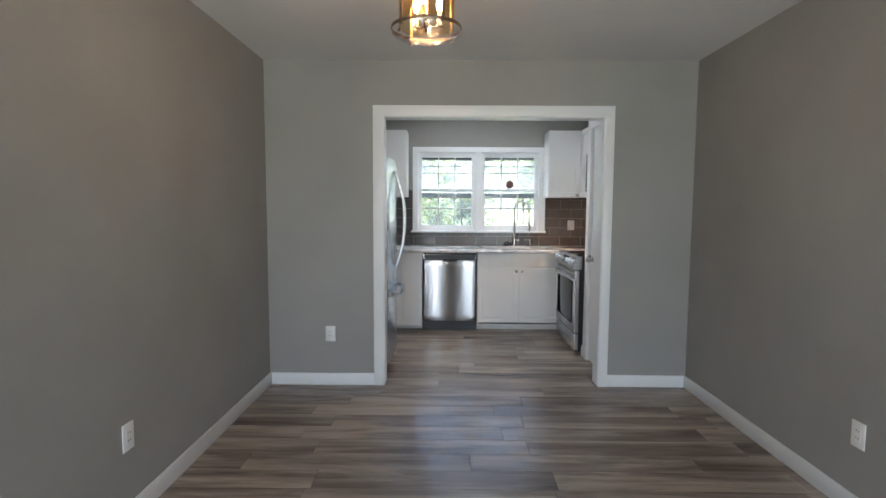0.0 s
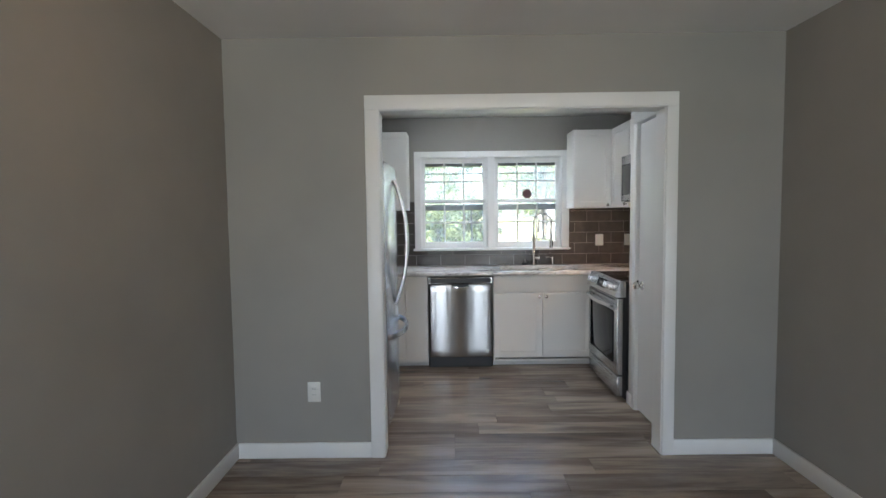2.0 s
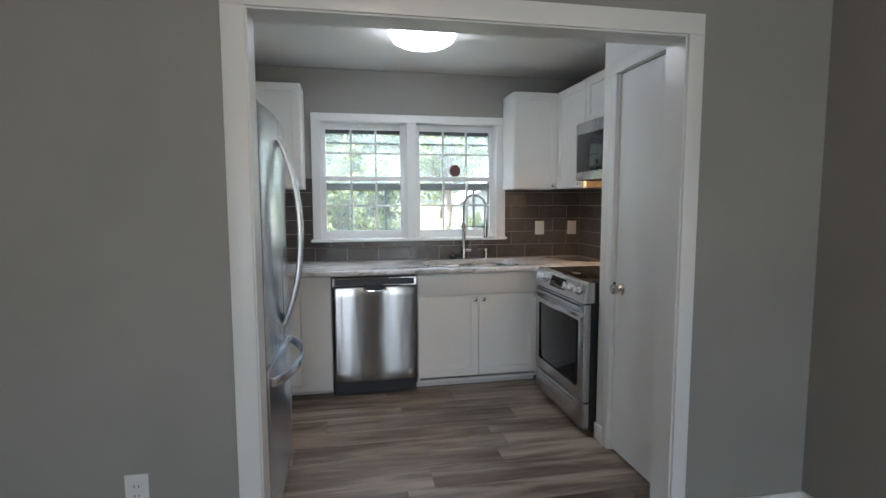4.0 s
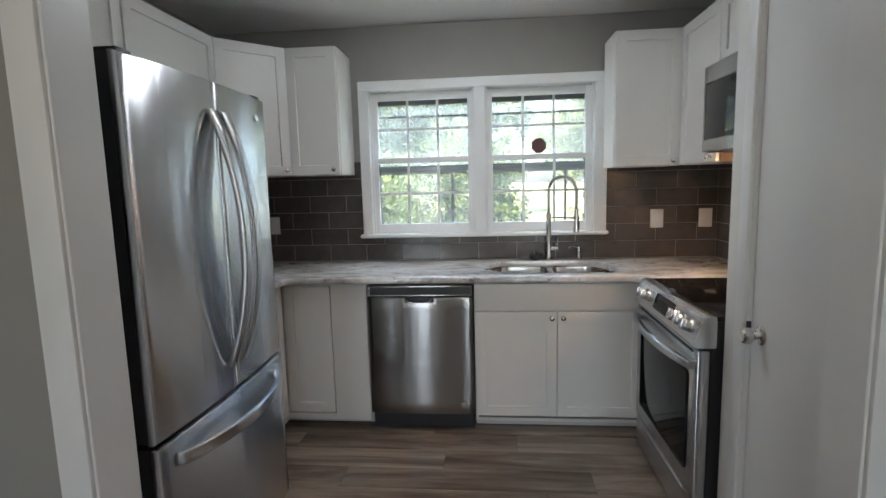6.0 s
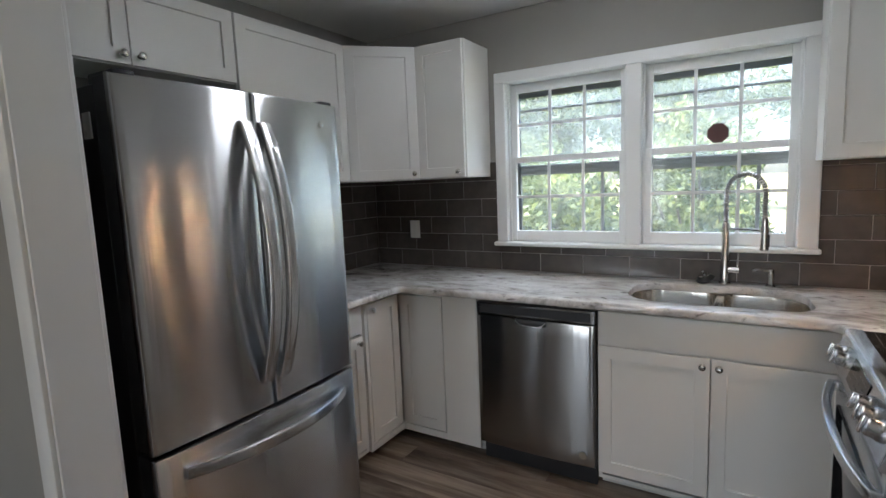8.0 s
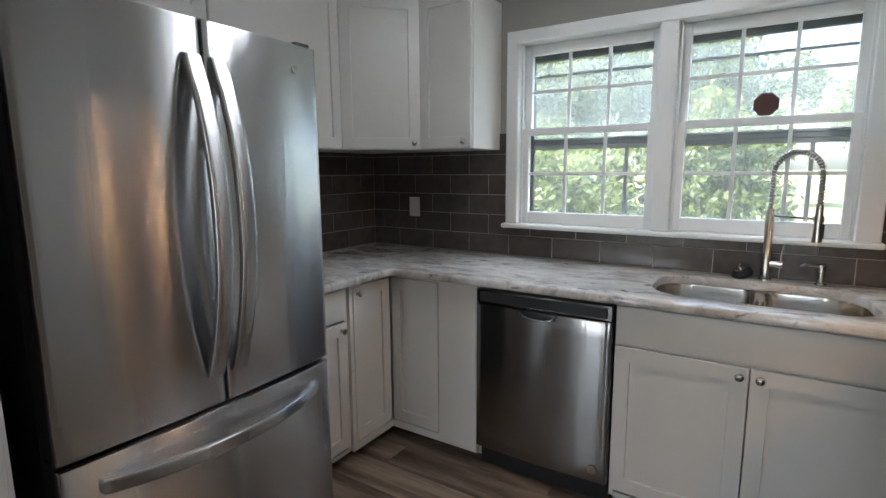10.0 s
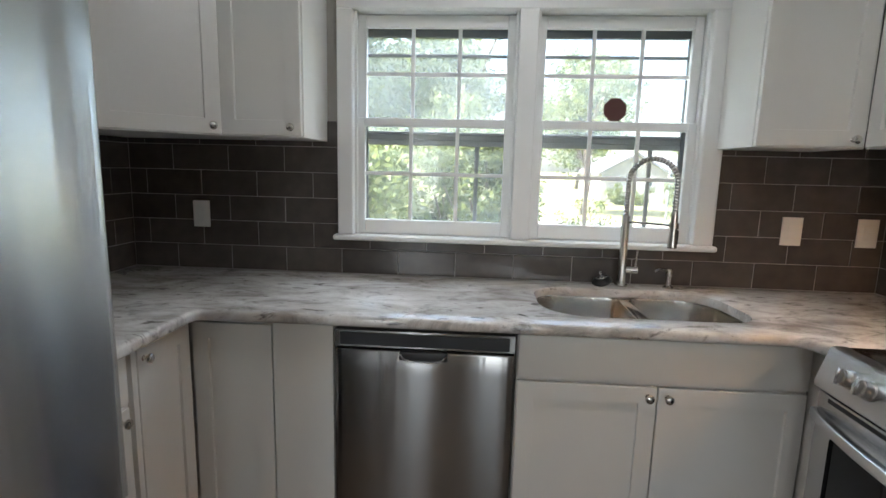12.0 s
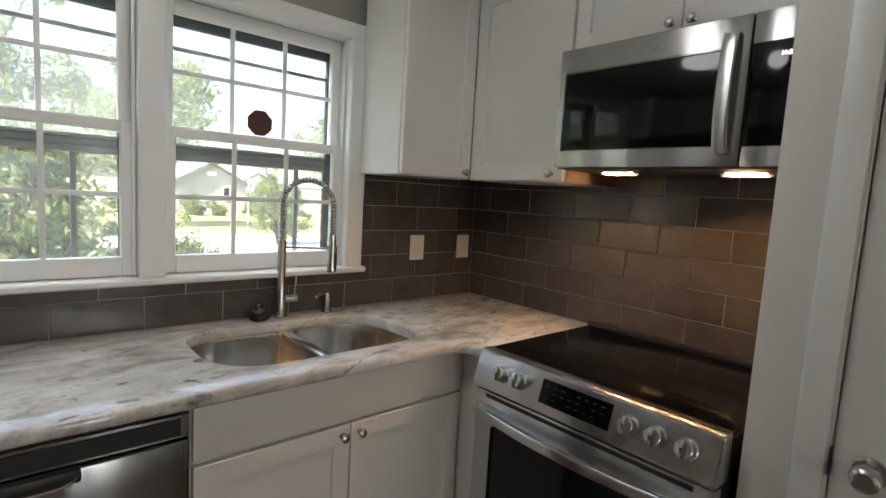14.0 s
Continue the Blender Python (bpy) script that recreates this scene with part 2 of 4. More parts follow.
SIDINGW = painted("white_house_siding", (0.74, 0.75, 0.75), 0.6, 0.2, 0.05, 60)
ROOFM = painted("grey_shingle_roof", (0.17, 0.17, 0.18), 0.9, 0.5, 0.2, 30)


# ---------------------------------------------------------------- mesh helpers
def bx(bm, x0, x1, y0, y1, z0, z1, bev=0.0, seg=1):
    """Adds a box, its edges rounded by bev."""
    g = bmesh.ops.create_cube(bm, size=1)["verts"]
    for v in g:
        v.co = Vector((x0 + (v.co.x + 0.5) * (x1 - x0), y0 + (v.co.y + 0.5) * (y1 - y0), z0 + (v.co.z + 0.5) * (z1 - z0)))
    if bev:
        edges = list({e for v in g for e in v.link_edges})
        bmesh.ops.bevel(bm, geom=edges, offset=bev, segments=seg, affect="EDGES", profile=0.5)
    return bm


def box(x0, x1, y0, y1, z0, z1, bev=0.0, seg=1):
    return bx(bmesh.new(), x0, x1, y0, y1, z0, z1, bev, seg)


def lathe(bm, profile, at=(0, 0, 0), axis="z", seg=24):
    """Turns (radius, height) pairs about an axis through at."""
    at = Vector(at)
    rings = []
    for r, h in profile:
        ring = []
        for k in range(seg):
            a = 2 * math.pi * k / seg
            c, s = r * math.cos(a), r * math.sin(a)
            p = {"z": (c, s, h), "y": (c, -h, s), "x": (h, c, s)}[axis]
            ring.append(bm.verts.new(at + Vector(p)))
        rings.append(ring)
    for a, b in zip(rings, rings[1:]):
        for k in range(seg):
            bm.faces.new((a[k], a[(k + 1) % seg], b[(k + 1) % seg], b[k]))
    for ring, r in ((rings[0], profile[0][0]), (rings[-1], profile[-1][0])):
        if r > 1e-6 and profile[0] != profile[-1]:
            bm.faces.new(ring)
    bmesh.ops.remove_doubles(bm, verts=[v for r in rings for v in r], dist=1e-6)
    bmesh.ops.recalc_face_normals(bm, faces=bm.faces)
    return bm


def sweep(bm, pts, w, h=None, seg=12, up=Vector((0, 0, 1)), caps=True, square=1.0):
    """A round (or, with h, oval) bar along pts; square below 1 flattens its sides."""
    pts = [Vector(p) for p in pts]
    h = h or w
    rings = []
    for i, p in enumerate(pts):
        d = (pts[min(i + 1, len(pts) - 1)] - pts[max(i - 1, 0)]).normalized()
        s = d.cross(up)
        s = s.normalized() if s.length > 1e-4 else d.orthogonal().normalized()
        u = s.cross(d)
        ring = []
        for k in range(seg):
            c_, s_ = math.cos(2 * math.pi * (k + 0.5) / seg), math.sin(2 * math.pi * (k + 0.5) / seg)
            c_, s_ = math.copysign(abs(c_) ** square, c_), math.copysign(abs(s_) ** square, s_)
            ring.append(bm.verts.new(p + s * (w * c_) + u * (h * s_)))
        rings.append(ring)
    for a, b in zip(rings, rings[1:]):
        for k in range(seg):
            bm.faces.new((a[k], a[(k + 1) % seg], b[(k + 1) % seg], b[k]))
    if caps:
        bm.faces.new(rings[0])
        bm.faces.new(rings[-1])
    bmesh.ops.recalc_face_normals(bm, faces=bm.faces)
    return bm


def mesh_of(bm, name, material, smooth=True):
    me = bpy.data.meshes.new(name)
    bm.normal_update()
    bm.to_mesh(me)
    bm.free()
    me.materials.append(material)
    if smooth:
        me.polygons.foreach_set("use_smooth", [True] * len(me.polygons))
        me.set_sharp_from_angle(angle=radians(35))
    return me


def part(name, bm, material, parent=None, label="", smooth=True):
    ob = new(name, mesh_of(bm, name, material, smooth))
    if parent:
        ob.parent = parent
    if label:
        ob["label"] = label
    return ob


def thing(name, m, label, category, group="", kind=""):
    ob = new(name)
    ob.empty_display_size = 0.1
    ob.matrix_basis = m
    return tagged(ob, label, category, group, kind)


def structure(name, bm, material, label, category):
    return tagged(part(name, bm, material), label, category, kind="structure")


# ---------------------------------------------------------------- plan
XW, XE = -1.22, 2.00          # dining side walls
YD, YK = 5.155, 5.275         # dividing wall, its two faces
KW, KE = -1.25, 2.055         # kitchen side walls
YN = 7.565                    # window wall
YS = -1.30                    # living-room end behind the walker
H = 2.465                     # ceilings
OX0, OX1, OZ = -0.338, 1.333, 2.062   # rough opening between the rooms
CX = 1.43                     # face of the pantry wall
PY0, PY1, PZ = 5.30, 5.84, 2.075      # pantry door
WIN = ((-0.205, 0.490), (0.570, 1.262))   # clear widths of the two windows
WZ0, WZ1 = 1.10, 2.05
CT = 0.918                    # worktop

structure("floor", box(-1.4, 2.2, YS - 0.1, YN + 0.1, -0.12, -0.009), SUBFLOOR, "dark subfloor under grey-brown vinyl planks", "floor")
structure("ceiling_dining", box(-1.4, 2.2, YS - 0.12, YK - 0.06, H, H + 0.12), CEIL, "white painted dining room ceiling", "ceiling")
structure("ceiling_kitchen", box(-1.4, 2.2, YK - 0.06, YN + 0.155, H + 0.004, H + 0.12), CEIL, "white painted kitchen ceiling", "ceiling")
structure("wall_west", box(XW - 0.13, XW, YS, YD, -0.01, H), WALL, "greige painted dining room side wall", "wall")
structure("wall_east", box(XE, XE + 0.13, YS, YD, -0.01, H), WALL, "greige painted dining room side wall", "wall")
bm = bmesh.new()
bx(bm, -1.38, OX0, YD, YK, -0.01, H)
bx(bm, OX1, 2.18, YD, YK, -0.01, H)
bx(bm, OX0, OX1, YD, YK, OZ, H)
structure("wall_divider", bm, WALL, "greige wall with a wide cased opening to the kitchen", "wall")
structure("wall_kitchen_west", box(KW - 0.12, KW, YK, YN, -0.01, H), WALL, "greige kitchen wall behind the refrigerator", "wall")
structure("wall_kitchen_east", box(KE, KE + 0.12, YK, YN, -0.01, H), WALL, "greige kitchen wall behind the range", "wall")
bm = bmesh.new()
bx(bm, -1.37, WIN[0][0] - 0.012, YN, YN + 0.15, -0.01, H)
bx(bm, WIN[1][1] + 0.012, 2.175, YN, YN + 0.15, -0.01, H)
bx(bm, WIN[0][0] - 0.012, WIN[1][1] + 0.012, YN, YN + 0.15, -0.01, WZ0 - 0.03)
bx(bm, WIN[0][0] - 0.012, WIN[1][1] + 0.012, YN, YN + 0.15, WZ1 + 0.012, H)
structure("wall_north", bm, WALL, "greige window wall above the sink", "wall")
bm = bmesh.new()
bx(bm, CX, CX + 0.1, YK, PY0 - 0.012, -0.01, H)
bx(bm, CX, CX + 0.1, PY1 + 0.012, 6.000, -0.01, H)
bx(bm, CX, CX + 0.1, PY0 - 0.012, PY1 + 0.012, PZ + 0.012, H)
bx(bm, CX + 0.1, KE, 5.885, 6.000, -0.01, H)
structure("wall_pantry", bm, CAB, "cream-white painted pantry closet wall beside the range", "wall")
bm = bmesh.new()
bx(bm, -1.35, -1.155, YS - 0.12, YS, -0.01, H)
bx(bm, -0.545, 1.275, YS - 0.12, YS, -0.01, H)
bx(bm, 1.885, 2.13, YS - 0.12, YS, -0.01, H)
for w0, w1 in ((-1.155, -0.545), (1.275, 1.885)):
    bx(bm, w0, w1, YS - 0.12, YS, -0.01, 0.4)
    bx(bm, w0, w1, YS - 0.12, YS, 2.2, H)
structure("wall_south", bm, WALL, "greige end wall behind the walk", "wall")


# baseboards
def baseboard(name, x0, x1, y0, y1):
    structure(name, box(x0, x1, y0, y1, 0.0, 0.094, 0.004, 2), TRIM, "white painted baseboard along the wall", "baseboard")


baseboard("baseboard", XW, XW + 0.015, YS, YD)
baseboard("baseboard", XE - 0.015, XE, YS, YD)
baseboard("baseboard", XW + 0.015, OX0 - 0.070, YD - 0.015, YD)
baseboard("baseboard", OX1 + 0.060, XE - 0.015, YD - 0.015, YD)
baseboard("baseboard", CX - 0.014, CX, PY1 + 0.062, 6.000)

# cased opening between the rooms: lining and flat casing
case = thing("cased_opening", pose(0.5, YD, 0), "white painted casing round the kitchen opening", "door casing", kind="structure")


def at(ob, bm):
    """Shifts a mesh drawn in the room's own coordinates into a thing's."""
    bmesh.ops.transform(bm, matrix=ob.matrix_basis.inverted(), verts=bm.verts)
    return bm


part("jamb", at(case, box(OX0, OX0 + 0.014, YD - 0.006, YK + 0.006, 0, OZ - 0.014, 0.002)), TRIM, case)
part("jamb", at(case, box(OX1 - 0.014, OX1, YD - 0.006, YK + 0.006, 0, OZ - 0.014, 0.002)), TRIM, case)
part("head_jamb", at(case, box(OX0, OX1, YD - 0.006, YK + 0.006, OZ - 0.014, OZ, 0.002)), TRIM, case)
for y0, y1 in ((YD - 0.018, YD), (YK, YK + 0.018)):
    part("side_casing", at(case, box(OX0 - 0.070, OX0 + 0.008, y0, y1, 0, OZ - 0.008, 0.003, 2)), TRIM, case)
    if y0 < YD:
        part("side_casing", at(case, box(OX1 - 0.008, OX1 + 0.060, y0, y1, 0, OZ - 0.008, 0.003, 2)), TRIM, case)
    part("head_casing", at(case, box(OX0 - 0.070, min(OX1 + 0.060, CX if y0 > YD else 9), y0, y1, OZ - 0.008, OZ + 0.072, 0.003, 2)), TRIM, case)

# pantry door: flush slab, casing, knob
pdoor = thing("door_1", pose(CX, PY0, 0), "white flush pantry door, closed, in a white casing", "door", kind="structure")
part("slab", at(pdoor, box(CX + 0.010, CX + 0.045, PY0 + 0.003, PY1 - 0.003, 0.012, PZ - 0.003, 0.002)), DOORP, pdoor)
part("jamb", at(pdoor, box(CX - 0.004, CX + 0.104, PY1, PY1 + 0.014, 0, PZ, 0.0015)), TRIM, pdoor)
part("jamb", at(pdoor, box(CX - 0.004, CX + 0.104, PY0 - 0.014, PY0, 0, PZ, 0.0015)), TRIM, pdoor)
part("head_jamb", at(pdoor, box(CX - 0.004, CX + 0.104, PY0 - 0.014, PY1 + 0.014, PZ, PZ + 0.014, 0.0015)), TRIM, pdoor)
part("side_casing", at(pdoor, box(CX - 0.016, CX, PY1 + 0.004, PY1 + 0.062, 0, PZ + 0.004, 0.004, 2)), TRIM, pdoor)
part("head_casing", at(pdoor, box(CX - 0.016, CX, YK + 0.02, PY1 + 0.062, PZ + 0.004, PZ + 0.066, 0.004, 2)), TRIM, pdoor)
knob = part("door_knob", at(pdoor, lathe(bmesh.new(), [(0.0, -0.060), (0.017, -0.060), (0.024, -0.055), (0.027, -0.045), (0.025, -0.034), (0.014, -0.026), (0.011, -0.018), (0.011, -0.004), (0.0, -0.004)], (CX + 0.010, PY1 - 0.065, 0.93), "x")), NICKEL, pdoor, "satin nickel ball knob")
part("strike_plate", at(pdoor, box(CX - 0.0055, CX + 0.01, PY1 - 0.0012, PY1 + 0.0005, 0.90, 0.96)), DARKG, pdoor)
part("rose", at(pdoor, lathe(bmesh.new(), [(0.0, -0.008), (0.024, -0.008), (0.031, -0.004), (0.032, 0.0), (0.0, 0.0)], (CX + 0.010, PY1 - 0.065, 0.93), "x")), NICKEL, pdoor)

# ---------------------------------------------------------------- the double window
win = thing("window_1", pose(0.53, YN, WZ0), "white twin double-hung window with grilles over the sink", "window", kind="structure")
CF = YN - 0.036


def wp(name, x0, x1, y0, y1, z0, z1, bev=0.002, m=TRIM, label="", parent=None):
    return part(name, at(win, box(x0, x1, y0, y1, z0, z1, bev)), m, parent or win, label)


x_l, x_r = WIN[0][0] - 0.068, WIN[1][1] + 0.083
wp("side_casing", x_l, WIN[0][0], CF, YN, WZ0, WZ1, 0.004)
wp("side_casing", WIN[1][1], x_r, CF, YN, WZ0, WZ1, 0.004)
wp("mullion_casing", WIN[0][1], WIN[1][0], CF, YN + 0.10, WZ0, WZ1, 0.004)
wp("head_casing", x_l, x_r, CF, YN, WZ1, WZ1 + 0.062, 0.004)
wp("window_sill", x_l - 0.018, x_r + 0.012, CF - 0.022, YN + 0.02, WZ0 - 0.024, WZ0, 0.006)
for x0, x1 in WIN:
    wp("jamb", x0 - 0.012, x0, YN - 0.001, YN + 0.15, WZ0, WZ1)
    wp("jamb", x1, x1 + 0.012, YN - 0.001, YN + 0.15, WZ0, WZ1)
    wp("head_jamb", x0 - 0.012, x1 + 0.012, YN - 0.001, YN + 0.15, WZ1, WZ1 + 0.012)
    wp("outer_sill", x0 - 0.012, x1 + 0.012, YN + 0.02, YN + 0.17, WZ0 - 0.028, WZ0 - 0.002)
    wp("stop", x0, x0 + 0.012, YN + 0.004, YN + 0.016, WZ0, WZ1)
    wp("stop", x1 - 0.012, x1, YN + 0.004, YN + 0.016, WZ0, WZ1)
    for low in (True, False):
        y0, y1 = (YN + 0.018, YN + 0.050) if low else (YN + 0.054, YN + 0.086)
        z0, z1 = (WZ0 + 0.001, 1.612) if low else (1.578, WZ1 - 0.002)
        bot, top = (0.064, 0.034) if low else (0.034, 0.052)
        s = 0.042
        sash = part("sash", at(win, bx(bx(bx(box(x0 + 0.003, x0 + s, y0, y1, z0, z1, 0.003), x1 - s, x1 - 0.003, y0, y1, z0, z1, 0.003),
                    x0 + s, x1 - s, y0 + 0.001, y1 - 0.001, z0, z0 + bot, 0.003), x0 + s, x1 - s, y0 + 0.001, y1 - 0.001, z1 - top, z1, 0.003)), TRIM, win)
        gx0, gx1, gz0, gz1 = x0 + s, x1 - s, z0 + bot, z1 - top
        ym = (y0 + y1) / 2
        for k in (1, 2):
            xm = gx0 + (gx1 - gx0) * k / 3
            part("grille_bar", at(win, box(xm - 0.008, xm + 0.008, ym - 0.007, ym + 0.007, gz0 - 0.004, gz1 + 0.004, 0.002)), TRIM, sash)
        zm = (gz0 + gz1) / 2
        part("grille_bar", at(win, box(gx0 - 0.004, gx1 + 0.004, ym - 0.0065, ym + 0.0065, zm - 0.008, zm + 0.008, 0.002)), TRIM, sash)
        pane = part("pane", at(win, box(gx0 - 0.004, gx1 + 0.004, ym - 0.0015, ym + 0.0015, gz0 - 0.004, gz1 + 0.004)), PANE, sash, "clear glass pane")
        pane.visible_shadow = False
    # aluminium storm window outside the sashes
    sy0, sy1 = YN + 0.112, YN + 0.136
    bm = bmesh.new()
    bx(bm, x0 + 0.001, x0 + 0.034, sy0, sy1, WZ0, WZ1, 0.002)
    bx(bm, x1 - 0.034, x1 - 0.001, sy0, sy1, WZ0, WZ1, 0.002)
    bx(bm, x0 + 0.034, x1 - 0.034, sy0, sy1, WZ1 - 0.080, WZ1 - 0.001, 0.002)
    bx(bm, x0 + 0.034, x1 - 0.034, sy0, sy1, WZ0, WZ0 + 0.03, 0.002)
    part("storm_frame", at(win, bm), STORM_SHADED, win, "aluminium storm frame with its shade painted in")
    # panes carry the painted haze, stronger in the upper ones
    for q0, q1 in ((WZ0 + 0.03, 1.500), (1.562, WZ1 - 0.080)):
        sp_ = wp("storm_pane", x0 + 0.034, x1 - 0.034, sy0 + 0.0125, sy0 + 0.0155, q0, q1, 0, VEILED if q0 < 1.3 else VEILED_UPPER, "glass pane with a painted haze veil")
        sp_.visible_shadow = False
    wp("storm_rail", x0 + 0.034, x1 - 0.034, sy0, sy1, 1.500, 1.524, 0.003, STORM)
    wp("storm_rail", x0 + 0.034, x1 - 0.034, sy0 + 0.008, sy1 + 0.006, 1.524, 1.548, 0.003, STORM)
    wp("storm_rail", x0 + 0.034, x1 - 0.034, sy0, sy1, 1.548, 1.562, 0.003, STORM)
    wp("storm_rail", x0 + 0.034, x1 - 0.034, sy0 + 0.004, sy1 - 0.004, 1.886, 1.900, 0.003, STORM)
    wp("screen_stile", x1 - 0.168, x1 - 0.150, sy0 + 0.006, sy1 - 0.004, WZ0 + 0.03, 1.50, 0.002, STORM)

sticker = thing("window_sticker", pose(0.920, YN + 0.064, 1.667), "red octagonal alarm sticker on the window pane, darkened as if backlit", "sticker")
bm = bmesh.new()
lathe(bm, [(0.0, 0.0), (0.052, 0.0), (0.052, 0.0015), (0.0, 0.0015)], (0, 0, 0), "y", 8)
bmesh.ops.rotate(bm, verts=bm.verts, matrix=Matrix.Rotation(radians(22.5), 3, "Y"))
part("octagon", bm, RED, sticker)
part("tab", box(-0.020, 0.018, -0.0012, 0, -0.064, -0.050), PLASTIC, sticker)


# ---------------------------------------------------------------- cabinets
def knob_mesh():
    return lathe(bmesh.new(), [(0.0, 0.030), (0.008, 0.0295), (0.0135, 0.026), (0.0155, 0.021), (0.013, 0.016), (0.0065, 0.012), (0.006, 0.003), (0.009, 0.0), (0.0, 0.0)], (0, 0, 0), "y", 20)


KNOB = mesh_of(knob_mesh(), "knob", NICKEL)


def add_knob(parent, x, z, y=-0.02):
    k = new("knob", KNOB)
    k.parent = parent
    k.location = (x, y, z)
    k["label"] = "round satin nickel knob"


def shaker(parent, x0, x1, z0, z1, knob=None, name="door", rail=0.057, flat=False):
    """A framed cabinet door, or a flat slab front, standing 20 mm proud of the carcass."""
    bm = bmesh.new()
    if flat:
        bx(bm, x0, x1, -0.020, -0.001, z0, z1, 0.0025, 2)
    else:
        bx(bm, x0, x1, -0.020, -0.001, z0, z1, 0.0020)
        face = max((f for f in bm.faces if f.normal.y < -0.99), key=lambda f: f.calc_area())
        bmesh.ops.inset_region(bm, faces=[face], thickness=rail - 0.002, depth=0.0, use_even_offset=True)
        bmesh.ops.inset_region(bm, faces=[face], thickness=0.0016, depth=-0.0095, use_even_offset=True)
    d = part(name, bm, CAB, parent)
    if knob:
        add_knob(d, *knob)
    return d


def cabinet(name, m, w, depth, z0, z1, label, kick=False, group="", sink=False, notch=False):
    """A carcass: local x along the face, y into the wall."""
    c = thing(name, m, label, "cabinet", group)
    back = depth - 0.036 if notch else depth
    part("side_panel", box(0, 0.018, 0, back, z0, z1, 0.0015), CAB, c)
    part("side_panel", box(w - 0.018, w, 0, depth, z0, z1, 0.0015), CAB, c)
    part("bottom_panel", box(0.018, w - 0.018, 0.0005, back, z0, z0 + 0.018), CAB, c)
    part("back_panel", box(0.018, w - 0.018, back - 0.012, back, z0 + 0.018, z1 - 0.018), CAB, c)
    if sink:
        part("rail", box(0.018, w - 0.018, 0.001, 0.018, z1 - 0.05, z1), CAB, c)
        part("rail", box(0.018, w - 0.018, 0.001, 0.018, 0.69, 0.73), CAB, c)
    else:
        part("top_panel", box(0.018, w - 0.018, 0.0005, back, z1 - 0.018, z1), CAB, c)
    if notch:
        part("scribe_block", box(0.040, w - 0.018, back, depth, z0, z1), CAB, c)
    if kick:
        part("toe_kick", box(0.001, w - 0.001, 0.072, 0.088, 0.0, z0), KICK, c)
    return c


UB, UT = 1.503, 2.272         # wall cabinets
LB, LT = 0.055, 0.878         # base carcasses
up = "white wall cabinets"
dn = "white base cabinets"
FY, FX, RX = 7.255, -0.945, 1.705   # carcass faces: window wall, left wall, right wall

c = cabinet("wall_cabinet", pose(-0.645, FY, 0), 0.322, YN - FY - 0.002, UB, UT, "white shaker wall cabinet beside the window", group=up)
shaker(c, 0.004, 0.316, UB + 0.004, UT - 0.003, (0.282, UB + 0.035))
diag = math.hypot(0.30, 0.305)
c = cabinet("corner_wall_cabinet", pose(FX + 0.002, 6.948, 0, 0, 0, 45.5), diag - 0.004, 0.018, UB, UT, "white diagonal corner wall cabinet with one door", group=up)
shaker(c, 0.006, diag - 0.010, UB + 0.004, UT - 0.003, (diag - 0.045, UB + 0.035))
bm = bmesh.new()
pts2 = [(FX - 0.001, 6.952), (-0.647, FY + 0.003), (-0.647, YN - 0.003), (KW + 0.002, YN - 0.003), (KW + 0.002, 6.952)]
for z in (UB, UT):
    bm.faces.new([bm.verts.new((x, y, z)) for x, y in pts2])
bm.verts.ensure_lookup_table()
for k in range(5):
    bm.faces.new((bm.verts[k], bm.verts[(k + 1) % 5], bm.verts[5 + (k + 1) % 5], bm.verts[5 + k]))
bmesh.ops.recalc_face_normals(bm, faces=bm.faces)
part("body", at(c, bm), CAB, c)
c = cabinet("wall_cabinet", pose(FX, 6.225, 0, 0, 0, 90), 0.720, FX - KW - 0.002, UB, UT, "white shaker wall cabinet beside the refrigerator", group=up)
shaker(c, 0.004, 0.714, UB + 0.004, UT - 0.003)
c = cabinet("wall_cabinet", pose(FX, 5.300, 0, 0, 0, 90), 0.922, FX - KW - 0.002, 1.955, UT, "short white shaker cabinet above the refrigerator", group=up)
shaker(c, 0.004, 0.456, 1.959, UT - 0.003, (0.424, 1.995))
shaker(c, 0.460, 0.918, 1.959, UT - 0.003, (0.490, 1.995))
c = cabinet("wall_cabinet", pose(1.318, FY, 0), 0.384, YN - FY - 0.002, UB, UT, "white shaker wall cabinet beside the window", group=up, notch=True)
shaker(c, 0.004, 0.370, UB + 0.004, UT - 0.003, (0.330, UB + 0.030))
c = cabinet("wall_cabinet", pose(RX, FY - 0.002, 0, 0, 0, -90), 0.505, KE - RX - 0.002, UB, UT, "white shaker wall cabinet beside the microwave", group=up)
shaker(c, 0.024, 0.500, UB + 0.004, UT - 0.003, (0.452, UB + 0.030))
# thin dark brown strip low on the cabinet side
part("brown_side_strip", box(0.5052, 0.5064, 0.002, KE - RX - 0.003, UB, 1.60), SIDEBROWN, c, "thin dark brown strip on the cabinet side")
c = cabinet("wall_cabinet", pose(RX, 6.746, 0, 0, 0, -90), 0.743, KE - RX - 0.002, 1.950, UT, "short white shaker cabinet above the microwave", group=up)
shaker(c, 0.004, 0.376, 1.954, UT - 0.003, (0.346, 1.985))
shaker(c, 0.380, 0.740, 1.954, UT - 0.003, (0.410, 1.985))

BY, BX = 6.955, -0.645
# narrow drawer unit by the refrigerator
c = cabinet("base_cabinet", pose(BX, 6.225, 0, 0, 0, 90), 0.405, BX - KW - 0.002, LB, LT, "narrow white base cabinet, one drawer over one door", True, dn)
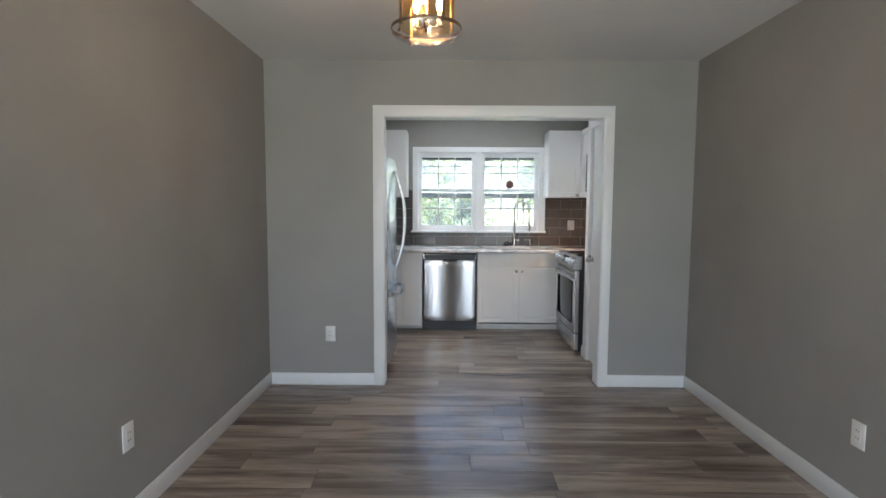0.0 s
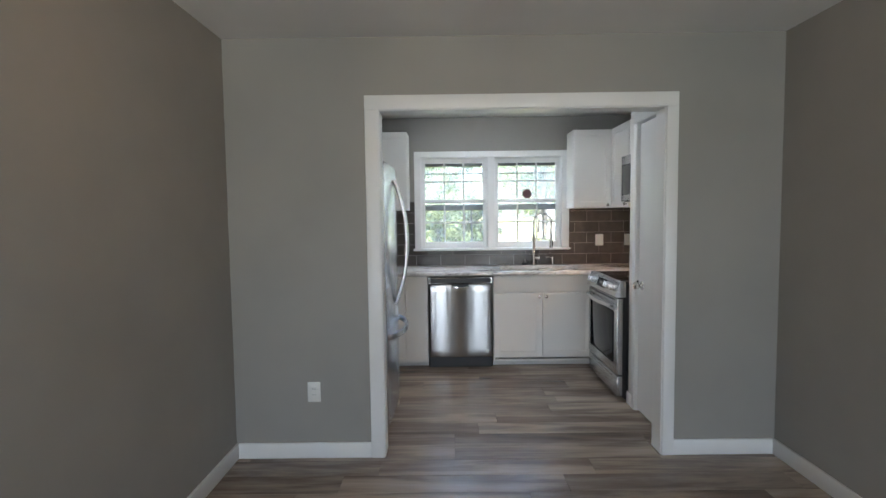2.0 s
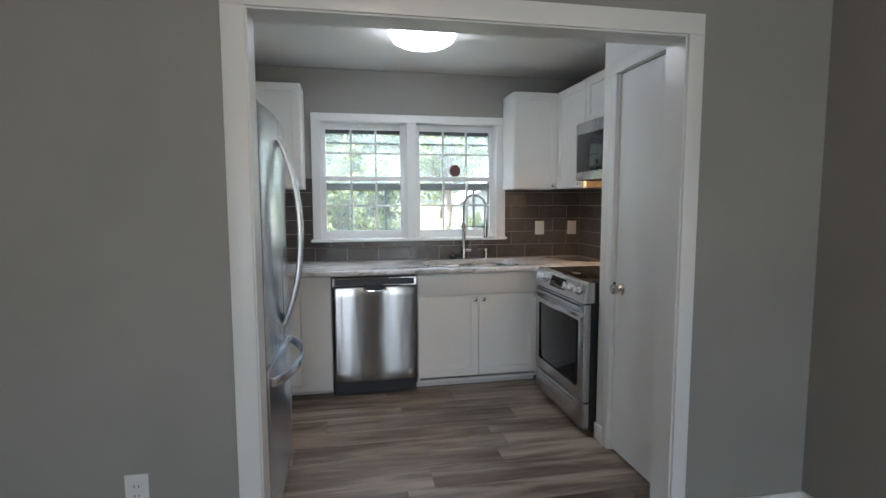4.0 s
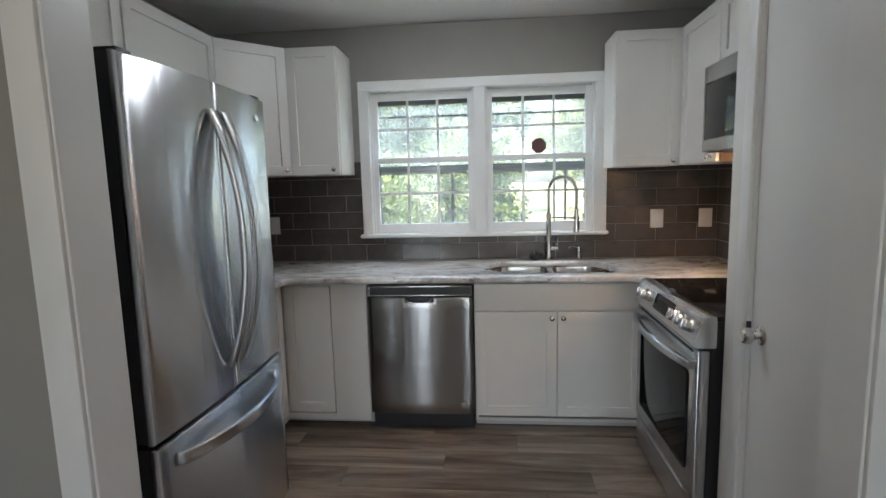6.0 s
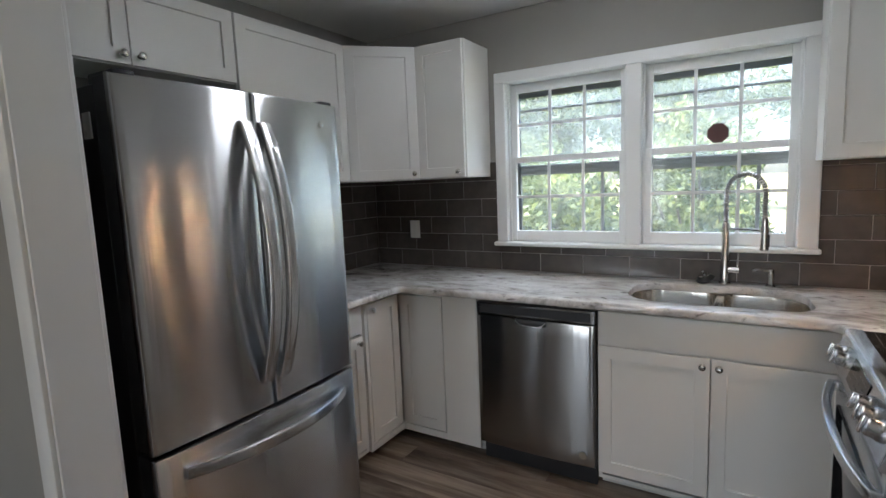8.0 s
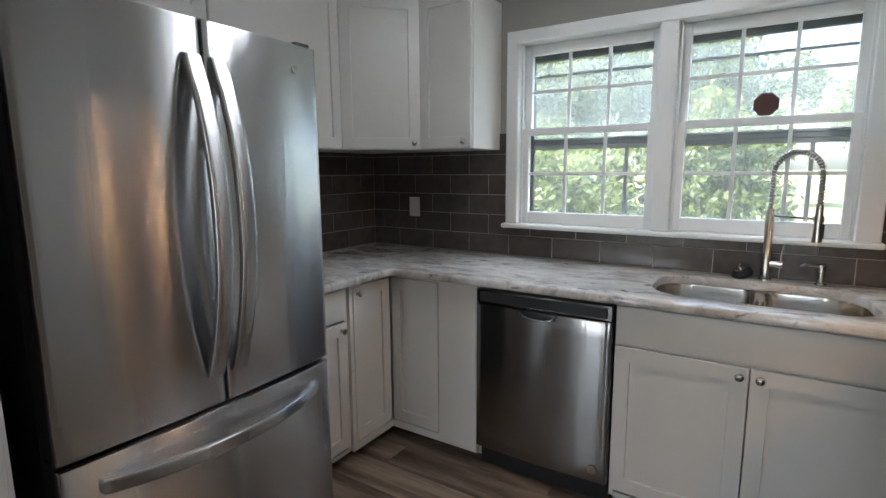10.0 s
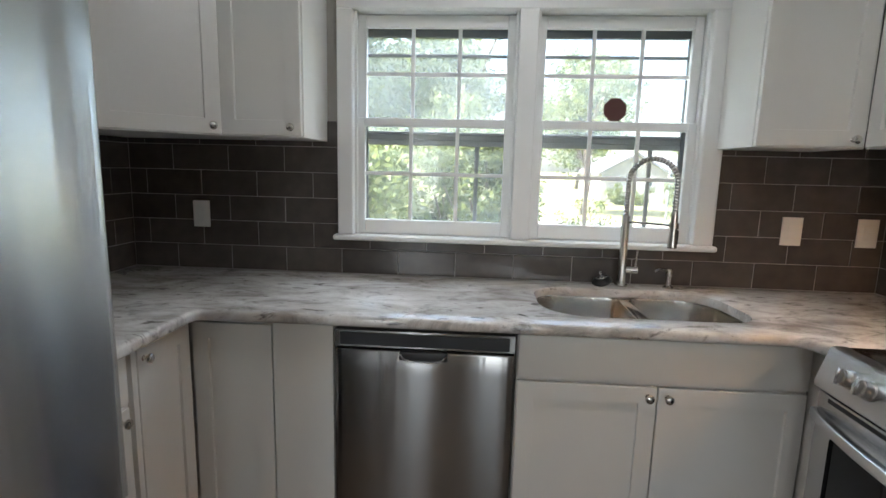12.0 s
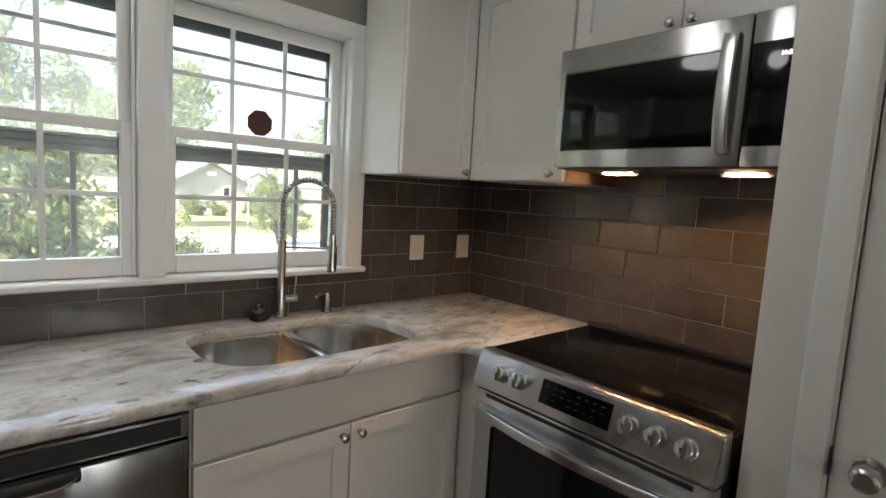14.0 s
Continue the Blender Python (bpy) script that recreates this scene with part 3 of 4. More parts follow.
shaker(c, 0.03, 0.388, 0.722, 0.862, (0.209, 0.792), "drawer", flat=True)
shaker(c, 0.03, 0.388, 0.098, 0.708, (0.352, 0.675))
# corner unit with a hinged pair of leaves
c = thing("corner_base_cabinet", pose(BX, BY, 0), "white corner base cabinet with a folding two-leaf door", "cabinet", dn)
bm = box(KW + 0.002 - BX, -0.035, 6.632 - BY, YN - 0.003 - BY, LB, LT, 0.0015)
bx(bm, -0.035, -0.126 - BX, 0.035, YN - 0.003 - BY, LB, LT, 0.0015)
part("carcass", bm, CAB, c)
part("toe_kick", box(-0.088, -0.072, 6.632 - BY, 0.088, 0, LB), KICK, c)
part("toe_kick", box(-0.072, -0.126 - BX, 0.072, 0.088, 0, LB), KICK, c)
bm = box(0.310, -0.126 - BX, -0.020, -0.0005, LB, LT, 0.001)
bx(bm, 0.0205, 0.3095, -0.020, -0.0005, 0.867, LT)
bx(bm, 0.0205, 0.3095, -0.020, -0.0005, LB, 0.093)
part("face_frame", bm, CAB, c)
bm = box(0.0005, 0.020, 6.632 - BY, 6.655 - BY, LB, LT, 0.001)
bx(bm, 0.0005, 0.020, 6.6555 - BY, -0.0005, 0.867, LT)
bx(bm, 0.0005, 0.020, 6.6555 - BY, -0.0005, LB, 0.093)
part("face_frame", bm, CAB, c)
leaf = shaker(c, 0.004, 0.272, 0.098, 0.862, (0.032, 0.826), "door_leaf")
leaf.matrix_basis = pose(0.0, 6.655 - BY, 0, 0, 0, 90)
leaf = shaker(c, 0.024, 0.304, 0.098, 0.862, None, "door_leaf")
# sink base
c = cabinet("sink_base_cabinet", pose(0.492, BY, 0), 0.938, YN - BY - 0.003, LB, LT, "white sink base cabinet with two shaker doors", True, dn, True)
shaker(c, 0.004, 0.930, 0.722, 0.868, None, "false_drawer_front", flat=True)
shaker(c, 0.004, 0.460, 0.094, 0.708, (0.432, 0.676))
shaker(c, 0.464, 0.930, 0.094, 0.708, (0.494, 0.676))
filler = tagged(part("filler_panel", box(1.432, 1.450, 6.800, BY - 0.001, 0.0, LT, 0.0015), CAB), "white filler panel between the sink cabinet and range", "cabinet panel")


# ---------------------------------------------------------------- worktop
def arc2(cx, cy, r, a0, a1, n=8):
    return [(cx + r * math.cos(radians(a0 + (a1 - a0) * k / n)), cy + r * math.sin(radians(a0 + (a1 - a0) * k / n))) for k in range(n + 1)]


def offset_loop(loop, d):
    out = []
    n = len(loop)
    for i in range(n):
        p, a, b = Vector(loop[i]), Vector(loop[i - 1]), Vector(loop[(i + 1) % n])
        e1, e2 = (p - a).normalized(), (b - p).normalized()
        n1, n2 = Vector((-e1.y, e1.x)), Vector((-e2.y, e2.x))
        v = (n1 + n2)
        v = v / max(0.35, v.length_squared / 2)
        out.append(p + v * d)
    return out


def slab(outer, hole, ztop, prof, hprof):
    """A worktop with rounded edges: outer counter-clockwise, hole clockwise."""
    bm = bmesh.new()
    ends = []
    for loop, pr in ((outer, prof), (hole, hprof)):
        rings = [[bm.verts.new((*q, ztop + dz)) for q in offset_loop(loop, d)] for d, dz in pr]
        for a, b in zip(rings, rings[1:]):
            for k in range(len(a)):
                j = (k + 1) % len(a)
                bm.faces.new((a[k], a[j], b[j], b[k]))
        ends.append((rings[0], rings[-1]))
    for side in (0, 1):
        edges = []
        for pair in ends:
            r = pair[side]
            for k in range(len(r)):
                edges.append(bm.edges.get((r[k], r[(k + 1) % len(r)])))
        bmesh.ops.triangle_fill(bm, use_beauty=True, use_dissolve=False, edges=edges)
    bmesh.ops.recalc_face_normals(bm, faces=bm.faces)
    return bm


outer = [(KW + 0.003, 6.222), (-0.578, 6.222), (-0.578, 6.843)]
outer += arc2(-0.533, 6.848, 0.045, 180, 90, 8)
outer += [(1.28, 6.893)] + arc2(1.31, 6.835, 0.058, 90, 15, 6)
outer += [(1.398, 6.793), (KE - 0.003, 6.793), (KE - 0.003, YN - 0.002), (KW + 0.003, YN - 0.002)]
SX0, SX1, SY0, SY1 = 0.582, 1.318, 7.010, 7.440
hole = arc2(SX0 + 0.13, SY1 - 0.13, 0.13, 180, 90) + arc2(SX1 - 0.19, SY1 - 0.17, 0.17, 90, 0) + arc2(SX1 - 0.13, SY0 + 0.12, 0.12, 0, -90) + arc2(SX0 + 0.17, SY0 + 0.17, 0.17, 270, 180)
bull = [(0.013, 0), (0.006, -0.002), (0.0015, -0.007), (0, -0.014), (0, -0.026), (0.0015, -0.032), (0.006, -0.036), (0.012, -0.038)]
hb = [(0.006, 0), (0.0015, -0.0015), (0, -0.006), (0, -0.034), (0.004, -0.038)]
tagged(part("worktop", slab(outer, hole, CT, bull, hb), GRANITE), "pale veined granite worktop with a rounded front edge", "countertop")

sink = thing("kitchen_sink", pose(0.965, 7.26, CT - 0.24), "double-bowl undermount stainless steel sink", "sink")


def bowl(x0, x1, y0, y1, r1, r2, r3, r4, drop):
    loop = arc2(x0 + r1, y1 - r1, r1, 180, 90, 6) + arc2(x1 - r2, y1 - r2, r2, 90, 0, 6) + arc2(x1 - r3, y0 + r3, r3, 0, -90, 6) + arc2(x0 + r4, y0 + r4, r4, 270, 180, 6)
    bm = bmesh.new()
    z = CT - 0.0385
    prof = [(-0.012, 0.0), (0.0, -0.001), (0.002, -0.01), (0.012, -drop + 0.03), (0.02, -drop + 0.01), (0.04, -drop), (0.08, -drop - 0.003)]
    rings = [[bm.verts.new((*q, z + dz)) for q in offset_loop(loop, -d)] for d, dz in prof]
    for a, b in zip(rings, rings[1:]):
        for k in range(len(a)):
            j = (k + 1) % len(a)
            bm.faces.new((a[k], b[k], b[j], a[j]))
    bm.faces.new(rings[-1])
    bmesh.ops.recalc_face_normals(bm, faces=bm.faces)
    bmesh.ops.reverse_faces(bm, faces=bm.faces)
    return bm


for x0, x1, rr in ((SX0 - 0.006, 0.947, (0.13, 0.05, 0.05, 0.16)), (0.977, SX1 + 0.006, (0.05, 0.16, 0.12, 0.05))):
    b = part("bowl", at(sink, bowl(x0, x1, SY0 - 0.006, SY1 + 0.006, *rr, 0.19)), BOWL, sink)
    part("drain", at(sink, lathe(bmesh.new(), [(0.0, 0.004), (0.02, 0.003), (0.03, 0.005), (0.042, 0.004), (0.044, 0.0), (0.0, 0.0)], ((x0 + x1) / 2, 7.28, CT - 0.0385 - 0.1925))), CHROME, b)
part("divider", at(sink, box(0.940, 0.984, SY0, SY1, CT - 0.075, CT - 0.0385, 0.010, 4)), BOWL, sink)

# ---------------------------------------------------------------- faucet, dispenser, stopper
FP = Vector((0.972, 7.515, CT))
fau = thing("kitchen_faucet", pose(*FP), "brushed nickel spring pull-down kitchen faucet", "faucet")
part("base", lathe(bmesh.new(), [(0.0, 0), (0.027, 0), (0.027, 0.006), (0.022, 0.010), (0.0, 0.010)]), NICKEL, fau)
part("column", lathe(bmesh.new(), [(0.0, 0.008), (0.0205, 0.008), (0.0205, 0.13), (0.018, 0.135), (0.017, 0.30), (0.015, 0.305), (0.0, 0.305)]), NICKEL, fau)
part("lever_hub", sweep(bmesh.new(), [(0.015, -0.004, 0.072), (0.062, -0.010, 0.072)], 0.0155, seg=20), NICKEL, fau)
part("lever", sweep(bmesh.new(), [(0.053, -0.009, 0.08), (0.054, -0.010, 0.12), (0.057, -0.011, 0.160)], 0.0055, seg=10), NICKEL, fau)
D2 = Vector((0.160, -0.105, 0))
span = D2.length / 2
dirn = D2.normalized()


def hose(s):
    """The hose's centre line, s from 0 to 1: up, over and down to the spray head."""
    top = 0.30
    rise, arc_len, fall = 0.143, math.pi * span, 0.128
    d = s * (rise + arc_len + fall)
    if d < rise:
        return Vector((0, 0, top + d))
    if d < rise + arc_len:
        a = (d - rise) / span
        return dirn * (span - span * math.cos(a)) + Vector((0, 0, top + rise + span * math.sin(a)))
    return D2 + Vector((0, 0, top + rise - (d - rise - arc_len)))


part("hose", sweep(bmesh.new(), [hose(k / 60) for k in range(61)], 0.0085, seg=8, up=Vector((0.55, 0.835, 0))), GREYHOSE, fau)
side = Vector((-dirn.y, dirn.x, 0))
coil = []
turns = 46
for k in range(turns * 10 + 1):
    s = k / (turns * 10)
    p, q = hose(s), hose(min(1, s + 0.002))
    t = (q - p).normalized() if s < 0.999 else Vector((0, 0, -1))
    u = side.cross(t).normalized()
    a = 2 * math.pi * k / 10
    coil.append(p + (side * math.cos(a) + u * math.sin(a)) * 0.0115)
part("spring", sweep(bmesh.new(), coil, 0.0027, seg=5), NICKEL, fau)
hz = hose(1.0).z
part("spray_head", lathe(bmesh.new(), [(0.0, 0.02), (0.012, 0.02), (0.0135, 0.0), (0.0145, -0.07), (0.017, -0.10), (0.019, -0.125), (0.016, -0.130), (0.0, -0.130)], D2 + Vector((0, 0, hz))), NICKEL, fau)
part("spray_button", box(D2.x + 0.010, D2.x + 0.021, D2.y - 0.006, D2.y + 0.006, hz - 0.115, hz - 0.055, 0.003), RUBBER, fau)
part("holder_arm", sweep(bmesh.new(), [dirn * 0.012 + Vector((0, 0, 0.277)), D2 - dirn * 0.012 + Vector((0, 0, 0.277))], 0.005, seg=10), NICKEL, fau)
part("holder_ring", lathe(bmesh.new(), [(0.0148, 0.012), (0.0195, 0.012), (0.0195, -0.012), (0.0148, -0.012), (0.0148, 0.012)], D2 + Vector((0, 0, 0.277))), NICKEL, fau)

soap = thing("soap_dispenser", pose(1.165, 7.500, CT), "brushed nickel soap dispenser beside the faucet", "soap dispenser")
part("body", lathe(bmesh.new(), [(0.0, 0), (0.022, 0), (0.022, 0.005), (0.012, 0.012), (0.011, 0.05), (0.0155, 0.052), (0.0155, 0.078), (0.012, 0.084), (0.0, 0.085)]), NICKEL, soap)
part("spout", sweep(bmesh.new(), [(0, 0, 0.070), (-0.03, -0.02, 0.082), (-0.058, -0.04, 0.086), (-0.075, -0.05, 0.080)], 0.0055, seg=10), NICKEL, soap)

stop_ = thing("sink_stopper", pose(0.890, 7.505, CT), "black rubber sink stopper with a steel pull, leaning", "sink stopper")
bm = lathe(bmesh.new(), [(0.0, 0), (0.036, 0.0), (0.043, 0.006), (0.043, 0.012), (0.034, 0.020), (0.030, 0.030), (0.0, 0.032)])
bmesh.ops.transform(bm, matrix=pose(0, 0, 0.012, 14, -16, 0), verts=bm.verts)
part("rubber_cup", bm, RUBBER, stop_)
bm = lathe(bmesh.new(), [(0.0, 0.031), (0.027, 0.031), (0.027, 0.035), (0.006, 0.038), (0.005, 0.05), (0.008, 0.054), (0.0, 0.058)])
bmesh.ops.transform(bm, matrix=pose(0, 0, 0.012, 14, -16, 0), verts=bm.verts)
part("pull", bm, CHROME, stop_)

# ---------------------------------------------------------------- appliances
def bowed(x0, x1, z0, z1, front, back, r=0.012, nx=24, nz=2, vbow=0.0):
    """A door panel whose front follows front(x); its edges are rolled back by r."""
    bm = bmesh.new()
    xs = [x0, x0 + 0.3 * r, x0 + r] + [x0 + r + (x1 - x0 - 2 * r) * k / nx for k in range(1, nx)] + [x1 - r, x1 - 0.3 * r, x1]
    zs = [z0, z0 + 0.3 * r, z0 + r] + [z0 + r + (z1 - z0 - 2 * r) * k / nz for k in range(1, nz)] + [z1 - r, z1 - 0.3 * r, z1]

    def roll(a, lo, hi):
        d = min(a - lo, hi - a)
        return r - math.sqrt(max(0, r * r - (r - d) ** 2)) if d < r else 0.0

    grid = []
    for z in zs:
        vb = vbow * (1 - ((2 * z - z0 - z1) / (z1 - z0)) ** 2)
        grid.append([bm.verts.new((x, front(x) - vb + max(roll(x, x0, x1), roll(z, z0, z1)), z)) for x in xs])
    rear = [[bm.verts.new((x, back, z)) for x in xs] for z in (z0, z1)]
    for a, b in zip(grid, grid[1:]):
        for k in range(len(xs) - 1):
            bm.faces.new((a[k], a[k + 1], b[k + 1], b[k]))
    n = len(xs)
    for k in range(n - 1):
        bm.faces.new((rear[0][k], rear[0][k + 1], grid[0][k + 1], grid[0][k]))
        bm.faces.new((grid[-1][k], grid[-1][k + 1], rear[1][k + 1], rear[1][k]))
        bm.faces.new((rear[0][k + 1], rear[0][k], rear[1][k], rear[1][k + 1]))
    bm.faces.new([g[0] for g in grid] + [rear[1][0], rear[0][0]])
    bm.faces.new([g[-1] for g in grid] + [rear[1][-1], rear[0][-1]])
    bmesh.ops.recalc_face_normals(bm, faces=bm.faces)
    return bm


def bow_bar(p0, p1, out, base, wide, thick, up, n=28):
    """A handle: a flat bar bowed away from a door, its ends turned in to it."""
    p0, p1, out = Vector(p0), Vector(p1), Vector(out)
    pts = []
    for k in range(n + 1):
        s = k / n
        pts.append(p0.lerp(p1, s) + out * (base + (1 - base) * (1 - abs(2 * s - 1) ** 2.2)))
    return sweep(bmesh.new(), [p0 - out * 0.05] + pts + [p1 - out * 0.05], wide, thick, 20, up, True, 0.4)


# refrigerator
FW = 0.838
fr_ = thing("refrigerator", pose(-0.314, 5.370, 0, 0, 0, 90), "stainless french-door refrigerator with black sides and bottom freezer", "refrigerator")


def ff(x):
    return 0.020 * ((x - FW / 2) / (FW / 2)) ** 2


part("body", box(0.004, FW - 0.004, 0.112, 0.86, 0.02, 1.772, 0.004), DARKG, fr_, "black textured steel case")
for nm, d0, d1, e0, e1 in (("door", 0.0, FW / 2 - 0.003, 0.735, 1.790), ("door", FW / 2 + 0.003, FW, 0.735, 1.790), ("freezer_drawer", 0.0, FW, 0.075, 0.722)):
    d = part(nm, bowed(d0, d1, e0, e1, ff, 0.044, 0.010), STEEL, fr_)
    part("door_edge", box(d0 + 0.002, d1 - 0.002, 0.0445, 0.108, e0 + 0.002, e1 - 0.002, 0.002), DARKG, d, "black door edge")
part("base_grille", box(0.02, FW - 0.02, 0.10, 0.13, 0.012, 0.070, 0.003), BLACKP, fr_)
part("gasket", box(0.006, FW - 0.006, 0.100, 0.114, 0.08, 1.780), RUBBER, fr_)
for hx in (FW / 2 - 0.037, FW / 2 + 0.037):
    part("handle", bow_bar((hx, 0.0, 0.835), (hx, 0.0, 1.685), (0, -0.090, 0), 0.10, 0.011, 0.024, Vector((1, 0, 0))), STEEL, fr_, "long bowed steel handle")
part("handle", bow_bar((0.085, 0.008, 0.655), (FW - 0.085, 0.008, 0.655), (0, -0.085, 0), 0.10, 0.009, 0.020, Vector((0, 0, 1))), STEEL, fr_, "bowed steel drawer handle")
part("hinge_cover", box(0.015, 0.075, 0.03, 0.16, 1.773, 1.803, 0.006, 2), BLACKP, fr_)
part("hinge_cover", box(FW - 0.075, FW - 0.015, 0.03, 0.16, 1.773, 1.803, 0.006, 2), BLACKP, fr_)
part("energy_label", box(-0.0005, 0.0035, 0.14, 0.18, 1.63, 1.70), PLASTIC, fr_, "small white paper label")
part("badge", lathe(bmesh.new(), [(0.0, 0.006), (0.012, 0.005), (0.013, 0.0), (0.0, 0.0)], (FW - 0.10, ff(FW - 0.10), 1.71), "y", 20), NICKEL, fr_)

# dishwasher
DW = 0.604
dw = thing("dishwasher", pose(-0.119, 6.916, 0), "stainless dishwasher under the granite worktop", "dishwasher")


def df(x):
    return 0.011 * ((x - DW / 2) / (DW / 2)) ** 2 - 0.006


part("tub", box(0.004, DW - 0.004, 0.05, 0.59, 0.10, 0.868), DARKG, dw)
part("door_panel", bowed(0.0, DW, 0.108, 0.800, df, 0.046, 0.008, 32, 10, 0.0), STEEL_DIMMED, dw)
part("control_strip", box(0.0, DW, 0.008, 0.046, 0.803, 0.866, 0.003), STEEL_DIMMED, dw)
part("strip_recess", box(0.020, DW - 0.020, 0.004, 0.012, 0.812, 0.856, 0.002), BLACKP, dw, "glossy dark control band")
part("pocket", box(0.222, 0.382, -0.0175, 0.010, 0.772, 0.803, 0.006, 2), BLACKP, dw, "dark finger pocket")
part("pocket_lip", sweep(bmesh.new(), [(0.225, -0.016, 0.794), (0.240, -0.020, 0.778), (0.27, -0.0215, 0.771), (0.334, -0.0215, 0.771), (0.364, -0.020, 0.778), (0.379, -0.016, 0.794)], 0.004, seg=8), CHROME, dw)
part("kick_plate", box(0.003, DW - 0.003, 0.055, 0.07, 0.0, 0.105, 0.002), BLACKP, dw)
part("badge", lathe(bmesh.new(), [(0.0, 0.002), (0.019, 0.002), (0.019, 0.0), (0.0, 0.0)], (DW - 0.055, df(DW - 0.055) - 0.004, 0.165), "y", 24), NICKEL, dw)

# electric range
RW = 0.772
rg = thing("electric_range", pose(1.382, 6.788, 0, 0, 0, -90), "stainless slide-in electric range with a black glass cooktop", "range")
part("body", box(0.004, RW - 0.004, 0.012, 0.638, 0.03, 0.905, 0.003), BLACKP, rg, "black side panels")
part("cooktop", box(0.0, RW, 0.024, 0.662, 0.908, 0.9235, 0.003, 2), BLACKGLASS, rg, "black ceramic glass cooktop")
part("rear_trim", box(0.0, RW, 0.618, 0.662, 0.9225, 0.938, 0.004, 2), BLACKP, rg)
bm = bmesh.new()
prof = [(0.030, 0.926), (-0.008, 0.928), (-0.018, 0.922), (-0.050, 0.822), (-0.046, 0.806), (0.030, 0.806)]
ends = [[bm.verts.new((x, y, z)) for y, z in prof] for x in (0.0, RW)]
for k in range(6):
    bm.faces.new((ends[0][k], ends[0][(k + 1) % 6], ends[1][(k + 1) % 6], ends[1][k]))
bm.faces.new(ends[0])
bm.faces.new(ends[1])
bmesh.ops.recalc_face_normals(bm, faces=bm.faces)
bmesh.ops.bevel(bm, geom=bm.edges[:], offset=0.003, segments=2, affect="EDGES")
panel = part("control_panel", bm, STEEL, rg, "slanted brushed steel control panel")
tilt = pose(0, -0.034, 0.872, -17.7, 0, 0)


def on_panel(bm):
    bmesh.ops.transform(bm, matrix=tilt, verts=bm.verts)
    return bm


part("display", on_panel(box(0.268, 0.500, -0.0025, 0.004, -0.036, 0.036, 0.002)), BLACKGLASS, panel, "black touch display")
for row in range(3):
    for col in range(8):
        if (row * 8 + col) % 5 != 3:
            part("legend", on_panel(box(0.286 + col * 0.026, 0.298 + col * 0.026, -0.0031, -0.0024, 0.018 - row * 0.018, 0.0205 - row * 0.018)), LEGEND, panel)
for kx in (0.118, 0.188, 0.553, 0.625, 0.700):
    b = part("knob", on_panel(lathe(bmesh.new(), [(0.0, 0.034), (0.020, 0.034), (0.0225, 0.031), (0.0235, 0.010), (0.027, 0.006), (0.027, 0.0), (0.0, 0.0)], (kx, 0, 0), "y", 28)), STEEL, panel, "round steel control knob")
    part("grip", on_panel(box(kx - 0.006, kx + 0.006, -0.044, -0.030, -0.022, 0.022, 0.003, 2)), CHROME, b)
door = part("oven_door", box(0.003, RW - 0.003, -0.034, 0.010, 0.205, 0.796, 0.006, 2), STEEL, rg)
part("window", box(0.085, RW - 0.085, -0.0375, -0.030, 0.285, 0.690, 0.012, 3), OVENGLASS, door, "dark oven window")
part("vent", box(0.05, RW - 0.05, -0.0355, -0.030, 0.776, 0.788), BLACKP, door)
part("handle", bow_bar((0.030, -0.030, 0.735), (RW - 0.030, -0.030, 0.735), (0, -0.062, 0), 0.35, 0.013, 0.016, Vector((0, 0, 1))), STEEL, door, "bowed steel oven handle")
part("drawer", box(0.003, RW - 0.003, -0.030, 0.010, 0.040, 0.196, 0.006, 2), STEEL, rg)
part("drawer_lip", box(0.12, RW - 0.12, -0.036, -0.028, 0.168, 0.190, 0.004, 2), STEEL, rg)
for fx in (0.06, RW - 0.06):
    for fy in (0.06, 0.58):
        part("foot", lathe(bmesh.new(), [(0.0, 0.0), (0.016, 0.0), (0.016, 0.03), (0.0, 0.03)], (fx, fy, 0), "z", 12), BLACKP, rg)

# over-the-range microwave
MW = 0.742
mz0, mz1 = 1.552, 1.946
mw = thing("microwave", pose(1.640, 6.745, 0, 0, 0, -90), "stainless over-the-range microwave hung under a cabinet", "microwave")
part("case", box(0.002, MW - 0.002, 0.0, KE - 1.652, mz0 - 0.004, mz1, 0.002), DARKG, mw)
dr = part("door", box(0.0, 0.596, -0.022, -0.002, mz0, mz1, 0.004, 2), STEEL, mw)
part("window", box(0.026, 0.535, -0.0235, -0.016, mz0 + 0.052, mz1 - 0.078, 0.008, 3), BLACKGLASS, dr, "black door window")
part("handle", bow_bar((0.556, -0.022, mz0 + 0.040), (0.556, -0.022, mz1 - 0.055), (0, -0.040, 0), 0.55, 0.008, 0.020, Vector((1, 0, 0)), 16), STEEL, dr, "upright bowed steel handle")
part("badge", lathe(bmesh.new(), [(0.0, 0.002), (0.012, 0.002), (0.012, 0.0), (0.0, 0.0)], (0.330, -0.022, mz1 - 0.038), "y", 20), NICKEL, dr)
pn = part("control_frame", box(0.599, MW, -0.022, -0.002, mz0, mz1, 0.004, 2), STEEL, mw)
part("keypad", box(0.601, MW - 0.012, -0.0235, -0.016, mz0 + 0.052, mz1 - 0.078, 0.003, 2), BLACKGLASS, pn, "black glass keypad")
font = bpy.data.curves.new("clock", "FONT")
font.body, font.size, font.extrude = "11:23", 0.014, 0.0002
tx = new("clock_source", font)
dg = bpy.context.evaluated_depsgraph_get()
me = bpy.data.meshes.new_from_object(tx.evaluated_get(dg))
bpy.data.objects.remove(tx)
me.transform(pose(0.668, -0.0240, mz1 - 0.118, 90, 0, 0))
me.materials.clear()
me.materials.append(DIGITS)
